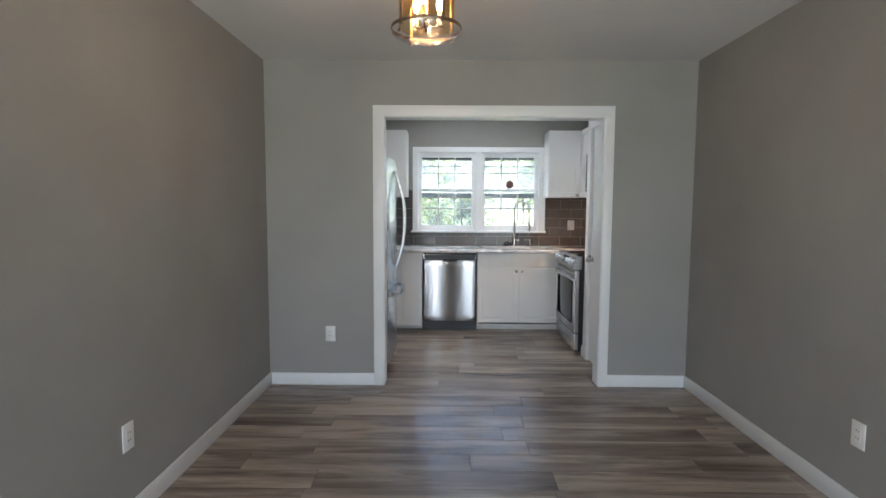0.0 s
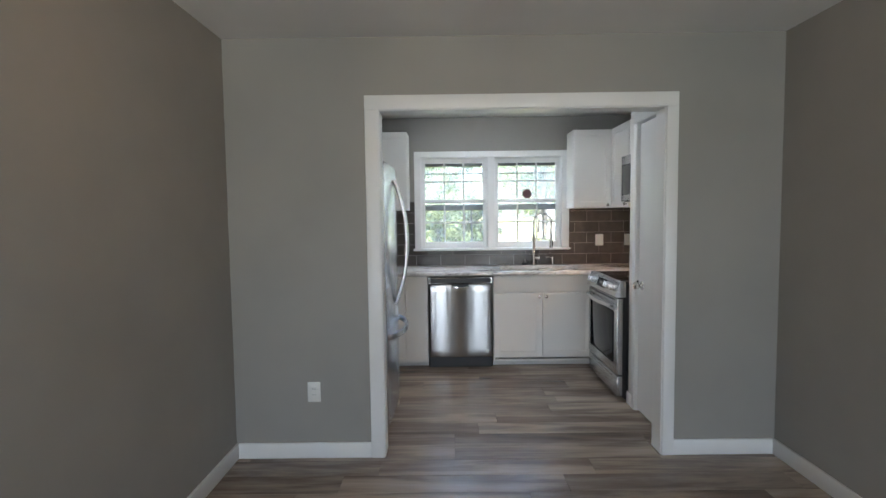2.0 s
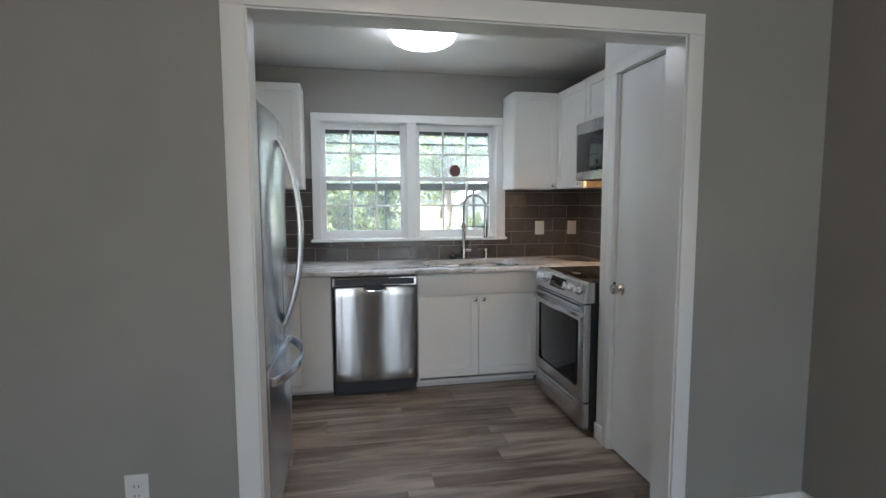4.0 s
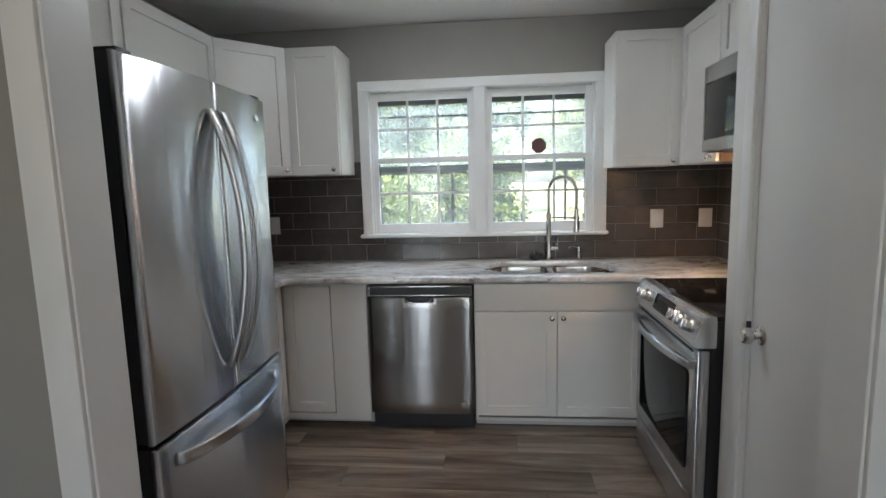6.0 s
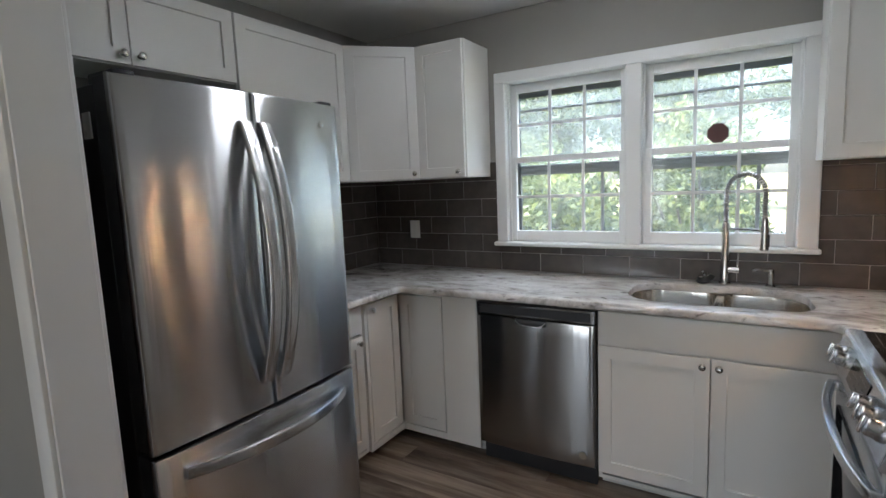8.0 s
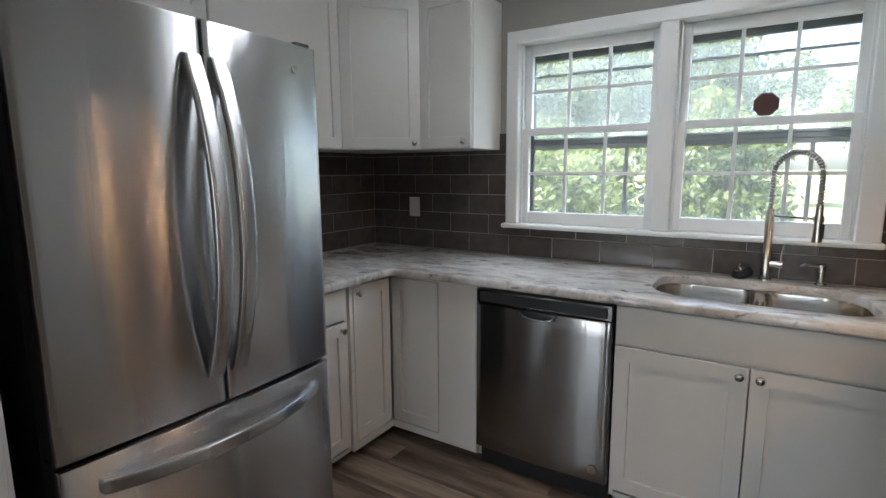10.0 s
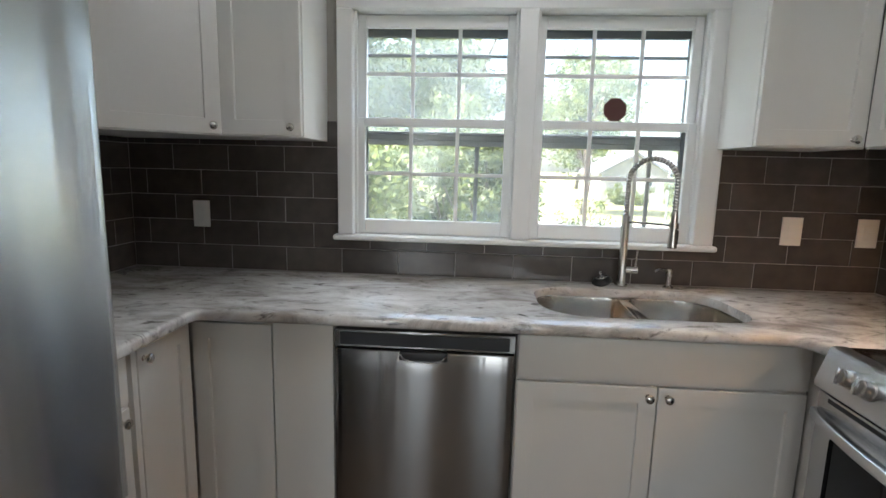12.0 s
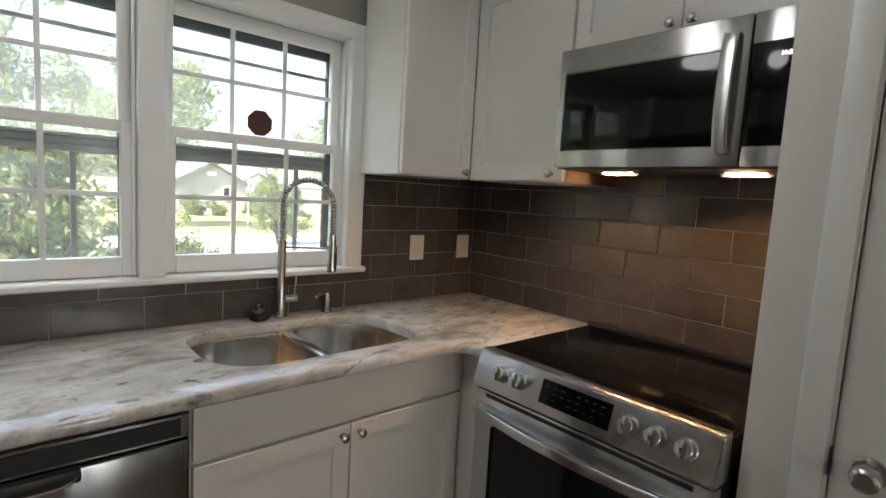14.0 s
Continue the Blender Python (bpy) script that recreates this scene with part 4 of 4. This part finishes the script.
ck = new("clock_digits", me)
ck.parent = pn
for lx in (0.130, 0.550):
    part("hood_light", box(lx - 0.055, lx + 0.055, 0.182, 0.192, mz0 - 0.0065, mz0 - 0.0045, 0.001), HOOD, mw, "lit warm hood lamp")
    # added light blocker, keeping the hood lamps off the top tile row
    part("added_light_baffle", box(lx - 0.075, lx + 0.075, 0.196, 0.200, mz0 - 0.014, mz0 - 0.0042, 0.001), DARKG, mw)

# ---------------------------------------------------------------- lamps
kl = thing("ceiling_light", pose(0.475, 6.49, H), "round white flush ceiling light, lit", "ceiling light")
part("base_ring", lathe(bmesh.new(), [(0.0, 0.003), (0.212, 0.003), (0.217, -0.004), (0.217, -0.022), (0.2, -0.026), (0.0, -0.026)], seg=48), TRIM, kl)
part("shade", lathe(bmesh.new(), [(0.202, -0.024), (0.201, -0.052), (0.185, -0.080), (0.145, -0.101), (0.075, -0.114), (0.0, -0.117)], seg=48), DOME, kl, "glowing opal dome")

pd = thing("pendant_light", pose(LAMP.x, LAMP.y, LAMP.z), "bronze and clear glass drum ceiling lamp, three candle bulbs lit", "ceiling light")
CEI = H - LAMP.z
part("canopy", lathe(bmesh.new(), [(0.0, CEI), (0.065, CEI), (0.065, CEI - 0.012), (0.05, CEI - 0.024), (0.012, CEI - 0.030), (0.0, CEI - 0.030)], seg=32), BRONZE, pd)
part("stem", lathe(bmesh.new(), [(0.0, CEI - 0.02), (0.006, CEI - 0.02), (0.006, 0.045), (0.011, 0.040), (0.011, 0.022), (0.006, 0.012), (0.007, 0.002), (0.0, -0.004)], seg=14), BRONZE, pd)
for zr in (0.012, 0.245):
    part("ring", lathe(bmesh.new(), [(0.1365, zr + 0.007), (0.1405, zr + 0.007), (0.1415, zr + 0.004), (0.1415, zr - 0.004), (0.1405, zr - 0.006), (0.1385, zr - 0.006), (0.1385, zr + 0.003), (0.1365, zr + 0.003), (0.1365, zr + 0.007)], seg=48), BRONZE, pd, "thin bronze hoop")
part("glass_drum", lathe(bmesh.new(), [(0.1105, 0.018), (0.1105, 0.239), (0.1085, 0.239), (0.1085, 0.018), (0.1105, 0.018)], seg=48), AMBER_GLOW, pd, "clear amber-lit glass cylinder").visible_shadow = False
part("glass_dish", lathe(bmesh.new(), [(0.0, -0.010), (0.134, -0.010), (0.138, -0.006), (0.138, 0.004), (0.136, 0.004), (0.134, -0.005), (0.0, -0.007)], seg=48), LAMPGLASS, pd, "clear glass bottom dish").visible_shadow = False
for k in range(4):
    a = radians(35 + 90 * k)
    c_, s_ = math.cos(a), math.sin(a)
    for zr in (0.014, 0.247):
        part("bracket", sweep(bmesh.new(), [(0.109 * c_, 0.109 * s_, zr), (0.139 * c_, 0.139 * s_, zr)], 0.005, 0.002, 8, Vector((0, 0, 1))), BRONZE, pd)
    part("strap", sweep(bmesh.new(), [(0.117 * c_, 0.117 * s_, 0.012), (0.117 * c_, 0.117 * s_, 0.25)], 0.007, 0.003, 8, Vector((c_, s_, 0))), BRONZE, pd)
    part("screw", lathe(bmesh.new(), [(0.0, -0.020), (0.004, -0.019), (0.005, -0.0105), (0.0, -0.0105)], (0.125 * c_, 0.125 * s_, 0), "z", 10), BRONZE, pd)
for k in range(3):
    a = radians(20 + 120 * k)
    c_, s_ = 0.055 * math.cos(a), 0.055 * math.sin(a)
    part("arm", sweep(bmesh.new(), [(0, 0, 0.030), (c_ * 0.5, s_ * 0.5, 0.022), (c_, s_, 0.032)], 0.004, seg=8), BRONZE, pd)
    cn = part("candle_sleeve", lathe(bmesh.new(), [(0.0, 0.030), (0.014, 0.030), (0.014, 0.036), (0.008, 0.038), (0.008, 0.088), (0.0, 0.089)], (c_, s_, 0), "z", 16), BRONZE, pd)
    b = part("bulb", lathe(bmesh.new(), [(0.0, 0.088), (0.007, 0.090), (0.0125, 0.106), (0.013, 0.116), (0.009, 0.136), (0.003, 0.154), (0.0, 0.157)], (c_, s_, 0), "z", 16), BULB, cn, "glowing flame-shaped bulb")


# ---------------------------------------------------------------- outlets and switches
def plate(m, label, kind, w=0.076, h=0.120):
    p = thing(kind.replace(" ", "_"), m, label, kind, "wall plates")
    part("cover_plate", box(-w / 2, w / 2, -0.006, 0.0, -h / 2, h / 2, 0.0025, 2), PLASTIC, p)
    part("insert", box(-0.017, 0.017, -0.0078, -0.005, -0.034, 0.034, 0.0015), PLASTIC, p)
    if kind == "outlet":
        for zz in (-0.02, 0.014):
            part("slot", box(-0.008, -0.0055, -0.0083, -0.0076, zz, zz + 0.009), DARKG, p)
            part("slot", box(0.0055, 0.008, -0.0083, -0.0076, zz, zz + 0.009), DARKG, p)
    for zz in (-0.048, 0.048):
        part("screw", lathe(bmesh.new(), [(0.0, 0.0072), (0.0025, 0.007), (0.003, 0.006), (0.0, 0.006)], (0, 0, zz), "y", 8), PLASTIC, p)


plate(pose(-0.745, YD, 0.402), "white wall outlet on the greige dining wall", "outlet")
plate(pose(XW, 3.400, 0.385, 0, 0, 90), "white wall outlet on the greige dining wall", "outlet")
plate(pose(XE, 3.510, 0.372, 0, 0, -90), "white wall outlet on the greige dining wall", "outlet")
TF = YN - 0.013
plate(pose(-0.908, TF, 1.170), "white switch plate on the taupe backsplash", "switch", 0.078)
plate(pose(1.668, TF, 1.172), "white switch plate on the taupe backsplash", "switch", 0.084)
plate(pose(1.972, TF, 1.172), "white switch plate on the taupe backsplash", "switch", 0.084)

# ---------------------------------------------------------------- outdoors
EYEZ = -0.75
ground = structure("ground", box(-500, 500, -400, 600, EYEZ - 0.2, EYEZ), LAWN, "dry patchy lawn outside the window", "ground")
tagged(part("road", box(-120, 120, 21.0, 27.5, EYEZ, EYEZ + 0.02), ROAD), "pale sunlit concrete street beyond the lawn", "road", kind="structure")


def leaves(rng, blobs, count, size):
    """Many small leaves scattered through a set of lumps."""
    vs, fs = [], []
    tot = sum(b[3] * b[4] * b[5] for b in blobs)
    for cx, cy, cz, rx, ry, rz in blobs:
        twigs = []
        for _ in range(16):
            d = rng.normal(size=3)
            d *= rng.uniform(0.6, 1.05) / np.linalg.norm(d)
            twigs.append((np.array([cx + d[0] * rx, cy + d[1] * ry, cz + d[2] * rz]), rng.uniform(0.10, 0.20) * rx, rng.normal(size=3)))
        for _ in range(int(count * rx * ry * rz / tot)):
            c, sd, lean = twigs[rng.integers(16)]
            p = c + rng.normal(size=3) * sd
            p[2] = max(p[2], 0.03)
            a, b = rng.normal(size=3) + lean, rng.normal(size=3)
            a /= np.linalg.norm(a)
            b -= a * a.dot(b)
            b /= np.linalg.norm(b)
            s = size * rng.uniform(0.6, 1.4)
            i = len(vs)
            vs += [tuple(p - a * s), tuple(p + b * s * 0.42), tuple(p + a * s), tuple(p - b * s * 0.42)]
            fs.append((i, i + 1, i + 2, i + 3))
    return vs, fs


def plant(name, at_, h, spread, seed, count, size, label, category, trunk=True, lumps=9):
    rng = np.random.default_rng(seed)
    t = thing(name, pose(*at_), label, category)
    blobs = []
    limbs = bmesh.new()
    th = h * 0.35 if trunk else 0.05
    if trunk:
        r0 = h * 0.022
        sweep(limbs, [(0, 0, -0.05), (0.02 * h, 0, h * 0.2), (0.0, 0.02 * h, h * 0.5)], r0, seg=10)
    for k in range(lumps):
        a = rng.uniform(0, 2 * math.pi)
        d = spread * rng.uniform(0.1, 0.75)
        z = rng.uniform(th + (h - th) * 0.15, h * 0.9)
        q = (d * math.cos(a), d * math.sin(a), z)
        s = spread * rng.uniform(0.28, 0.52)
        blobs.append((*q, s, s, s * rng.uniform(0.6, 0.95)))
        z0 = h * 0.3 if trunk else 0.0
        sweep(limbs, [(0, 0, z0), (q[0] * 0.4, q[1] * 0.4, z0 + (z - z0) * 0.55), q], max(0.008, h * 0.006), seg=6)
    part("trunk" if trunk else "stems", limbs, BARK, t)
    vs, fs = leaves(rng, blobs, count, size)
    me = bpy.data.meshes.new("crown")
    me.from_pydata(vs, [], fs)
    me.materials.append(LEAF)
    cr = new("crown", me)
    cr.parent = t
    return t


sh = "leafy green shrub in the yard outside the window"
plant("shrub", (-1.3, 11.0, EYEZ), 3.0, 1.35, 3, 14000, 0.056, sh, "shrub", False, 18)
plant("shrub", (0.45, 12.6, EYEZ), 2.7, 1.05, 4, 10000, 0.053, sh, "shrub", False, 16)
plant("shrub", (-3.6, 12.0, EYEZ), 3.2, 1.6, 5, 14000, 0.062, sh, "shrub", False, 18)
plant("shrub", (-6.4, 13.5, EYEZ), 3.4, 1.8, 15, 14000, 0.05, sh, "shrub", False, 16)
for k in range(5):
    plant("shrub", (-9.5 + 2.3 * k, 16.2 + 0.3 * (k % 2), EYEZ), 3.4, 1.8, 30 + k, 15000, 0.07, sh, "shrub", False, 14)
plant("shrub", (3.0, 17.0, EYEZ), 1.7, 1.0, 6, 7000, 0.04, sh, "shrub", False, 10)
tr = "broad leafy yard tree seen through the window"
plant("tree", (-3.4, 17.5, EYEZ), 8.5, 2.8, 41, 18000, 0.10, tr, "tree", True, 18)
plant("tree", (-8.5, 19, EYEZ), 9.5, 3.6, 42, 12000, 0.11, tr, "tree", True, 18)
plant("tree", (-6.5, 22, EYEZ), 8.5, 3.4, 7, 9000, 0.13, tr, "tree", True, 14)
plant("tree", (-0.4, 20, EYEZ), 7.0, 2.5, 8, 16000, 0.095, tr, "tree", True, 14)
plant("tree", (-13, 27, EYEZ), 9, 4.5, 9, 8000, 0.18, tr, "tree", True, 14)
plant("tree", (5.5, 31, EYEZ), 8, 3.2, 10, 8000, 0.15, tr, "tree", True, 14)
plant("tree", (-4, 40, EYEZ), 10, 5.0, 11, 8000, 0.2, tr, "tree", True, 14)
plant("tree", (36, 66, EYEZ), 11, 7.0, 12, 7000, 0.28, tr, "tree", True, 14)
plant("tree", (54, 62, EYEZ), 11, 6.0, 13, 7000, 0.28, tr, "tree", True, 14)
plant("tree", (12, 68, EYEZ), 11, 6.5, 14, 7000, 0.28, tr, "tree", True, 14)
plant("tree", (-22, 60, EYEZ), 13, 7.5, 24, 7000, 0.28, tr, "tree", True, 14)


def gabled(h, ox, oy, w, d, wall_h, roof_h, siding, front, e=0.3):
    """One gabled block of a house; front: the gable faces the street."""
    def put(bm):
        bmesh.ops.translate(bm, verts=bm.verts, vec=(ox, oy, 0))
        return bm

    part("wall", put(box(-w / 2, w / 2, 0, d, 0, wall_h)), siding, h)
    run = w if front else d
    rise = [(-run / 2 - e, wall_h - 0.1), (0, wall_h + roof_h), (run / 2 + e, wall_h - 0.1), (run / 2 + e, wall_h - 0.25), (0, wall_h + roof_h - 0.15), (-run / 2 - e, wall_h - 0.25)]
    tri = ((-run / 2, wall_h), (run / 2, wall_h), (0, wall_h + roof_h - 0.12))
    bm, gb = bmesh.new(), bmesh.new()
    if front:
        en = [[bm.verts.new((x, y, z)) for x, z in rise] for y in (-e, d + e)]
        te = [[gb.verts.new((x, y, z)) for x, z in tri] for y in (0, d)]
    else:
        en = [[bm.verts.new((x, y + d / 2, z)) for y, z in rise] for x in (-w / 2 - e, w / 2 + e)]
        te = [[gb.verts.new((x, y + d / 2, z)) for y, z in tri] for x in (-w / 2, w / 2)]
    for k in range(6):
        bm.faces.new((en[0][k], en[0][(k + 1) % 6], en[1][(k + 1) % 6], en[1][k]))
    for m_, pair in ((bm, en), (gb, te)):
        m_.faces.new(pair[0])
        m_.faces.new(pair[1])
    for k in range(3):
        gb.faces.new((te[0][k], te[0][(k + 1) % 3], te[1][(k + 1) % 3], te[1][k]))
    for m_ in (bm, gb):
        bmesh.ops.recalc_face_normals(m_, faces=m_.faces)
    part("gable", put(gb), siding, h)
    part("roof", put(bm), ROOFM, h)


def house_window(h, x, y, z, w, t):
    f = part("window", box(x - w / 2, x + w / 2, y - 0.06, y + 0.02, z, z + t), TRIM, h)
    part("pane", box(x - w / 2 + 0.08, x + w / 2 - 0.08, y - 0.075, y - 0.055, z + 0.08, z + t - 0.08), OVENGLASS, f)


near = thing("house", pose(11.2, 42.0, EYEZ), "warm grey single-storey house with a broad front gable", "house")
gabled(near, 0, 0, 4.6, 8, 2.15, 1.35, BRICKH, True)
house_window(near, 0.95, 0, 1.15, 0.55, 0.7)
part("gable_vent", box(-0.3, 0.3, -0.05, 0.01, 2.55, 2.80), TRIM, near)
white = thing("house", pose(15.6, 44.0, EYEZ), "white house with a grey roof, front wing and porch", "house")
gabled(white, 1.2, 2.0, 9.0, 7, 2.2, 1.55, SIDINGW, False)
gabled(white, -0.5, 0.0, 2.8, 3, 2.2, 0.85, SIDINGW, True)
gabled(white, 1.35, 0.2, 1.5, 2.5, 1.75, 0.45, SIDINGW, True, 0.15)
house_window(white, 1.35, 0.2, 0.9, 0.8, 0.75)
house_window(white, 3.6, 2.0, 0.9, 0.9, 1.0)
for k, sx in enumerate((9.4, 11.0, 13.0, 14.9)):
    plant("shrub", (sx, 39.6, EYEZ), 1.3, 0.8, 21 + k, 2500, 0.07, "round green shrub before the house across the street", "shrub", False, 8)

pole = thing("utility_pole", pose(27.0, 34.0, EYEZ), "weathered wooden utility pole beside the street", "utility pole")
part("mast", lathe(bmesh.new(), [(0.0, -0.3), (0.14, -0.3), (0.10, 8.2), (0.0, 8.2)], seg=12), BARK, pole)
part("crossarm", box(-0.9, 0.9, -0.14, -0.06, 7.3, 7.42, 0.01), BARK, pole)
for k, wz in enumerate((5.9, 6.6)):
    wire = [(-90 + 10 * j, 0.0, wz + 0.5 * math.cos(math.pi * (j % 5) / 2.5) - 0.5) for j in range(15)]
    part("wire", sweep(bmesh.new(), wire, 0.03, seg=5), BLACKP, pole)

post = thing("street_post", pose(8.7, 28.6, EYEZ), "slim grey metal post on the street verge", "post")
part("shaft", lathe(bmesh.new(), [(0.0, -0.2), (0.045, -0.2), (0.042, 2.35), (0.03, 2.38), (0.0, 2.39)], seg=10), STORM, post)
part("base", lathe(bmesh.new(), [(0.0, 0.0), (0.10, 0.0), (0.10, 0.04), (0.05, 0.07), (0.0, 0.07)], seg=10), STORM, post)
plant("shrub", (7.9, 23.5, EYEZ), 3.4, 1.2, 51, 9000, 0.05, sh, "shrub", False, 14)

# ---------------------------------------------------------------- backsplash tiles
tile_cache = {}


def tile(parent, w, h, m):
    """One tile, face towards local -y, lower left corner at the origin."""
    key = (round(w, 3), round(h, 3))
    if key not in tile_cache:
        tile_cache[key] = mesh_of(box(0, key[0], -0.008, 0, 0, key[1], 0.0012), "tile", TILE)
    t = new("tile", tile_cache[key])
    t.parent = parent
    t.matrix_basis = m


TP, GAP = 0.257, 0.0038


def splash(parent, u0, u1, phase, z_top, place, cut=None):
    row = 0
    z = CT + 0.002
    while z < z_top - 0.01:
        zt = min(CT + 0.1125 * (row + 1) - 0.0028, z_top)
        start = phase + (TP / 2 if row % 2 else 0)
        k = math.floor((u0 - start) / TP)
        while start + k * TP < u1:
            a, b = max(u0, start + k * TP + GAP / 2), min(u1, start + (k + 1) * TP - GAP / 2)
            k += 1
            if b - a < 0.012:
                continue
            spans = [(a, b, z, zt)]
            if cut and zt > cut[2]:
                c0, c1, cz = cut
                spans = []
                if a < c0:
                    spans.append((a, min(b, c0), z, zt))
                if b > c1:
                    spans.append((max(a, c1), b, z, zt))
                if a < c1 and b > c0 and cz - z > 0.012:
                    spans.append((max(a, c0), min(b, c1), z, cz))
            for s0, s1, q0, q1 in spans:
                if s1 - s0 > 0.012:
                    tile(parent, s1 - s0, q1 - q0, place(s0, q0))
        row += 1
        z = CT + 0.1125 * row + 0.001


ZT = 1.592
sp = thing("backsplash_north", pose(0.4, YN, CT), "dark taupe glazed subway tile backsplash under the window", "backsplash", kind="structure")
gm = box(KW, x_l, YN - 0.0095, YN - 0.0005, CT, ZT)
bx(gm, x_r, KE, YN - 0.0095, YN - 0.0005, CT, ZT)
bx(gm, x_l, x_r, YN - 0.0095, YN - 0.0005, CT, WZ0 - 0.025)
part("grout", at(sp, gm), GROUT, sp, "pale grey grout")
splash(sp, KW + 0.012, KE - 0.012, -0.519, ZT, lambda u, z: pose(u - 0.4, -0.0042, z - CT), (x_l - 0.002, x_r + 0.002, WZ0 - 0.026))
sp = thing("backsplash_east", pose(KE, 6.8, CT), "dark taupe glazed subway tile backsplash behind the range", "backsplash", kind="structure")
part("grout", at(sp, box(KE - 0.0095, KE - 0.0005, 6.002, YN - 0.010, CT - 0.02, ZT)), GROUT, sp, "pale grey grout")
splash(sp, -YN + 0.014, -6.004, -7.440, ZT, lambda u, z: pose(-0.0042, -u - 6.8, z - CT, 0, 0, -90))
sp = thing("backsplash_west", pose(KW, 6.8, CT), "dark taupe glazed subway tile backsplash beside the refrigerator", "backsplash", kind="structure")
part("grout", at(sp, box(KW + 0.0005, KW + 0.0095, 6.20, YN - 0.010, CT, ZT)), GROUT, sp, "pale grey grout")
splash(sp, 6.205, YN - 0.014, 7.30, ZT, lambda u, z: pose(0.0042, u - 6.8, z - CT, 0, 0, 90))

# ---------------------------------------------------------------- floor planks
deck = thing("plank_floor", pose(0.4, 3.0, 0), "grey-brown wood-look vinyl plank floor", "floor", kind="structure")
rng = random.Random(11)
PWID, PLEN = 0.178, 1.22
plank_cache = {}
row = 0
y = YS
while y < YN - 0.02:
    y1 = min(y + PWID, YN)
    west, east = (XW, XE) if y1 < YD + 0.02 else (KW, KE)
    x = west - rng.uniform(0.05, 1.1)
    while x < east:
        a, b = max(x, west), min(x + PLEN, east)
        x += PLEN
        if b - a < 0.03:
            continue
        key = (round(b - a - 0.0012, 3), round(y1 - y - 0.0012, 3))
        if key not in plank_cache:
            plank_cache[key] = mesh_of(box(0, key[0], 0, key[1], -0.006, 0, 0.0008), "plank", PLANK)
        p = new("plank", plank_cache[key])
        p.parent = deck
        p.location = (a - 0.4, y - 3.0, 0)
    y += PWID
    row += 1
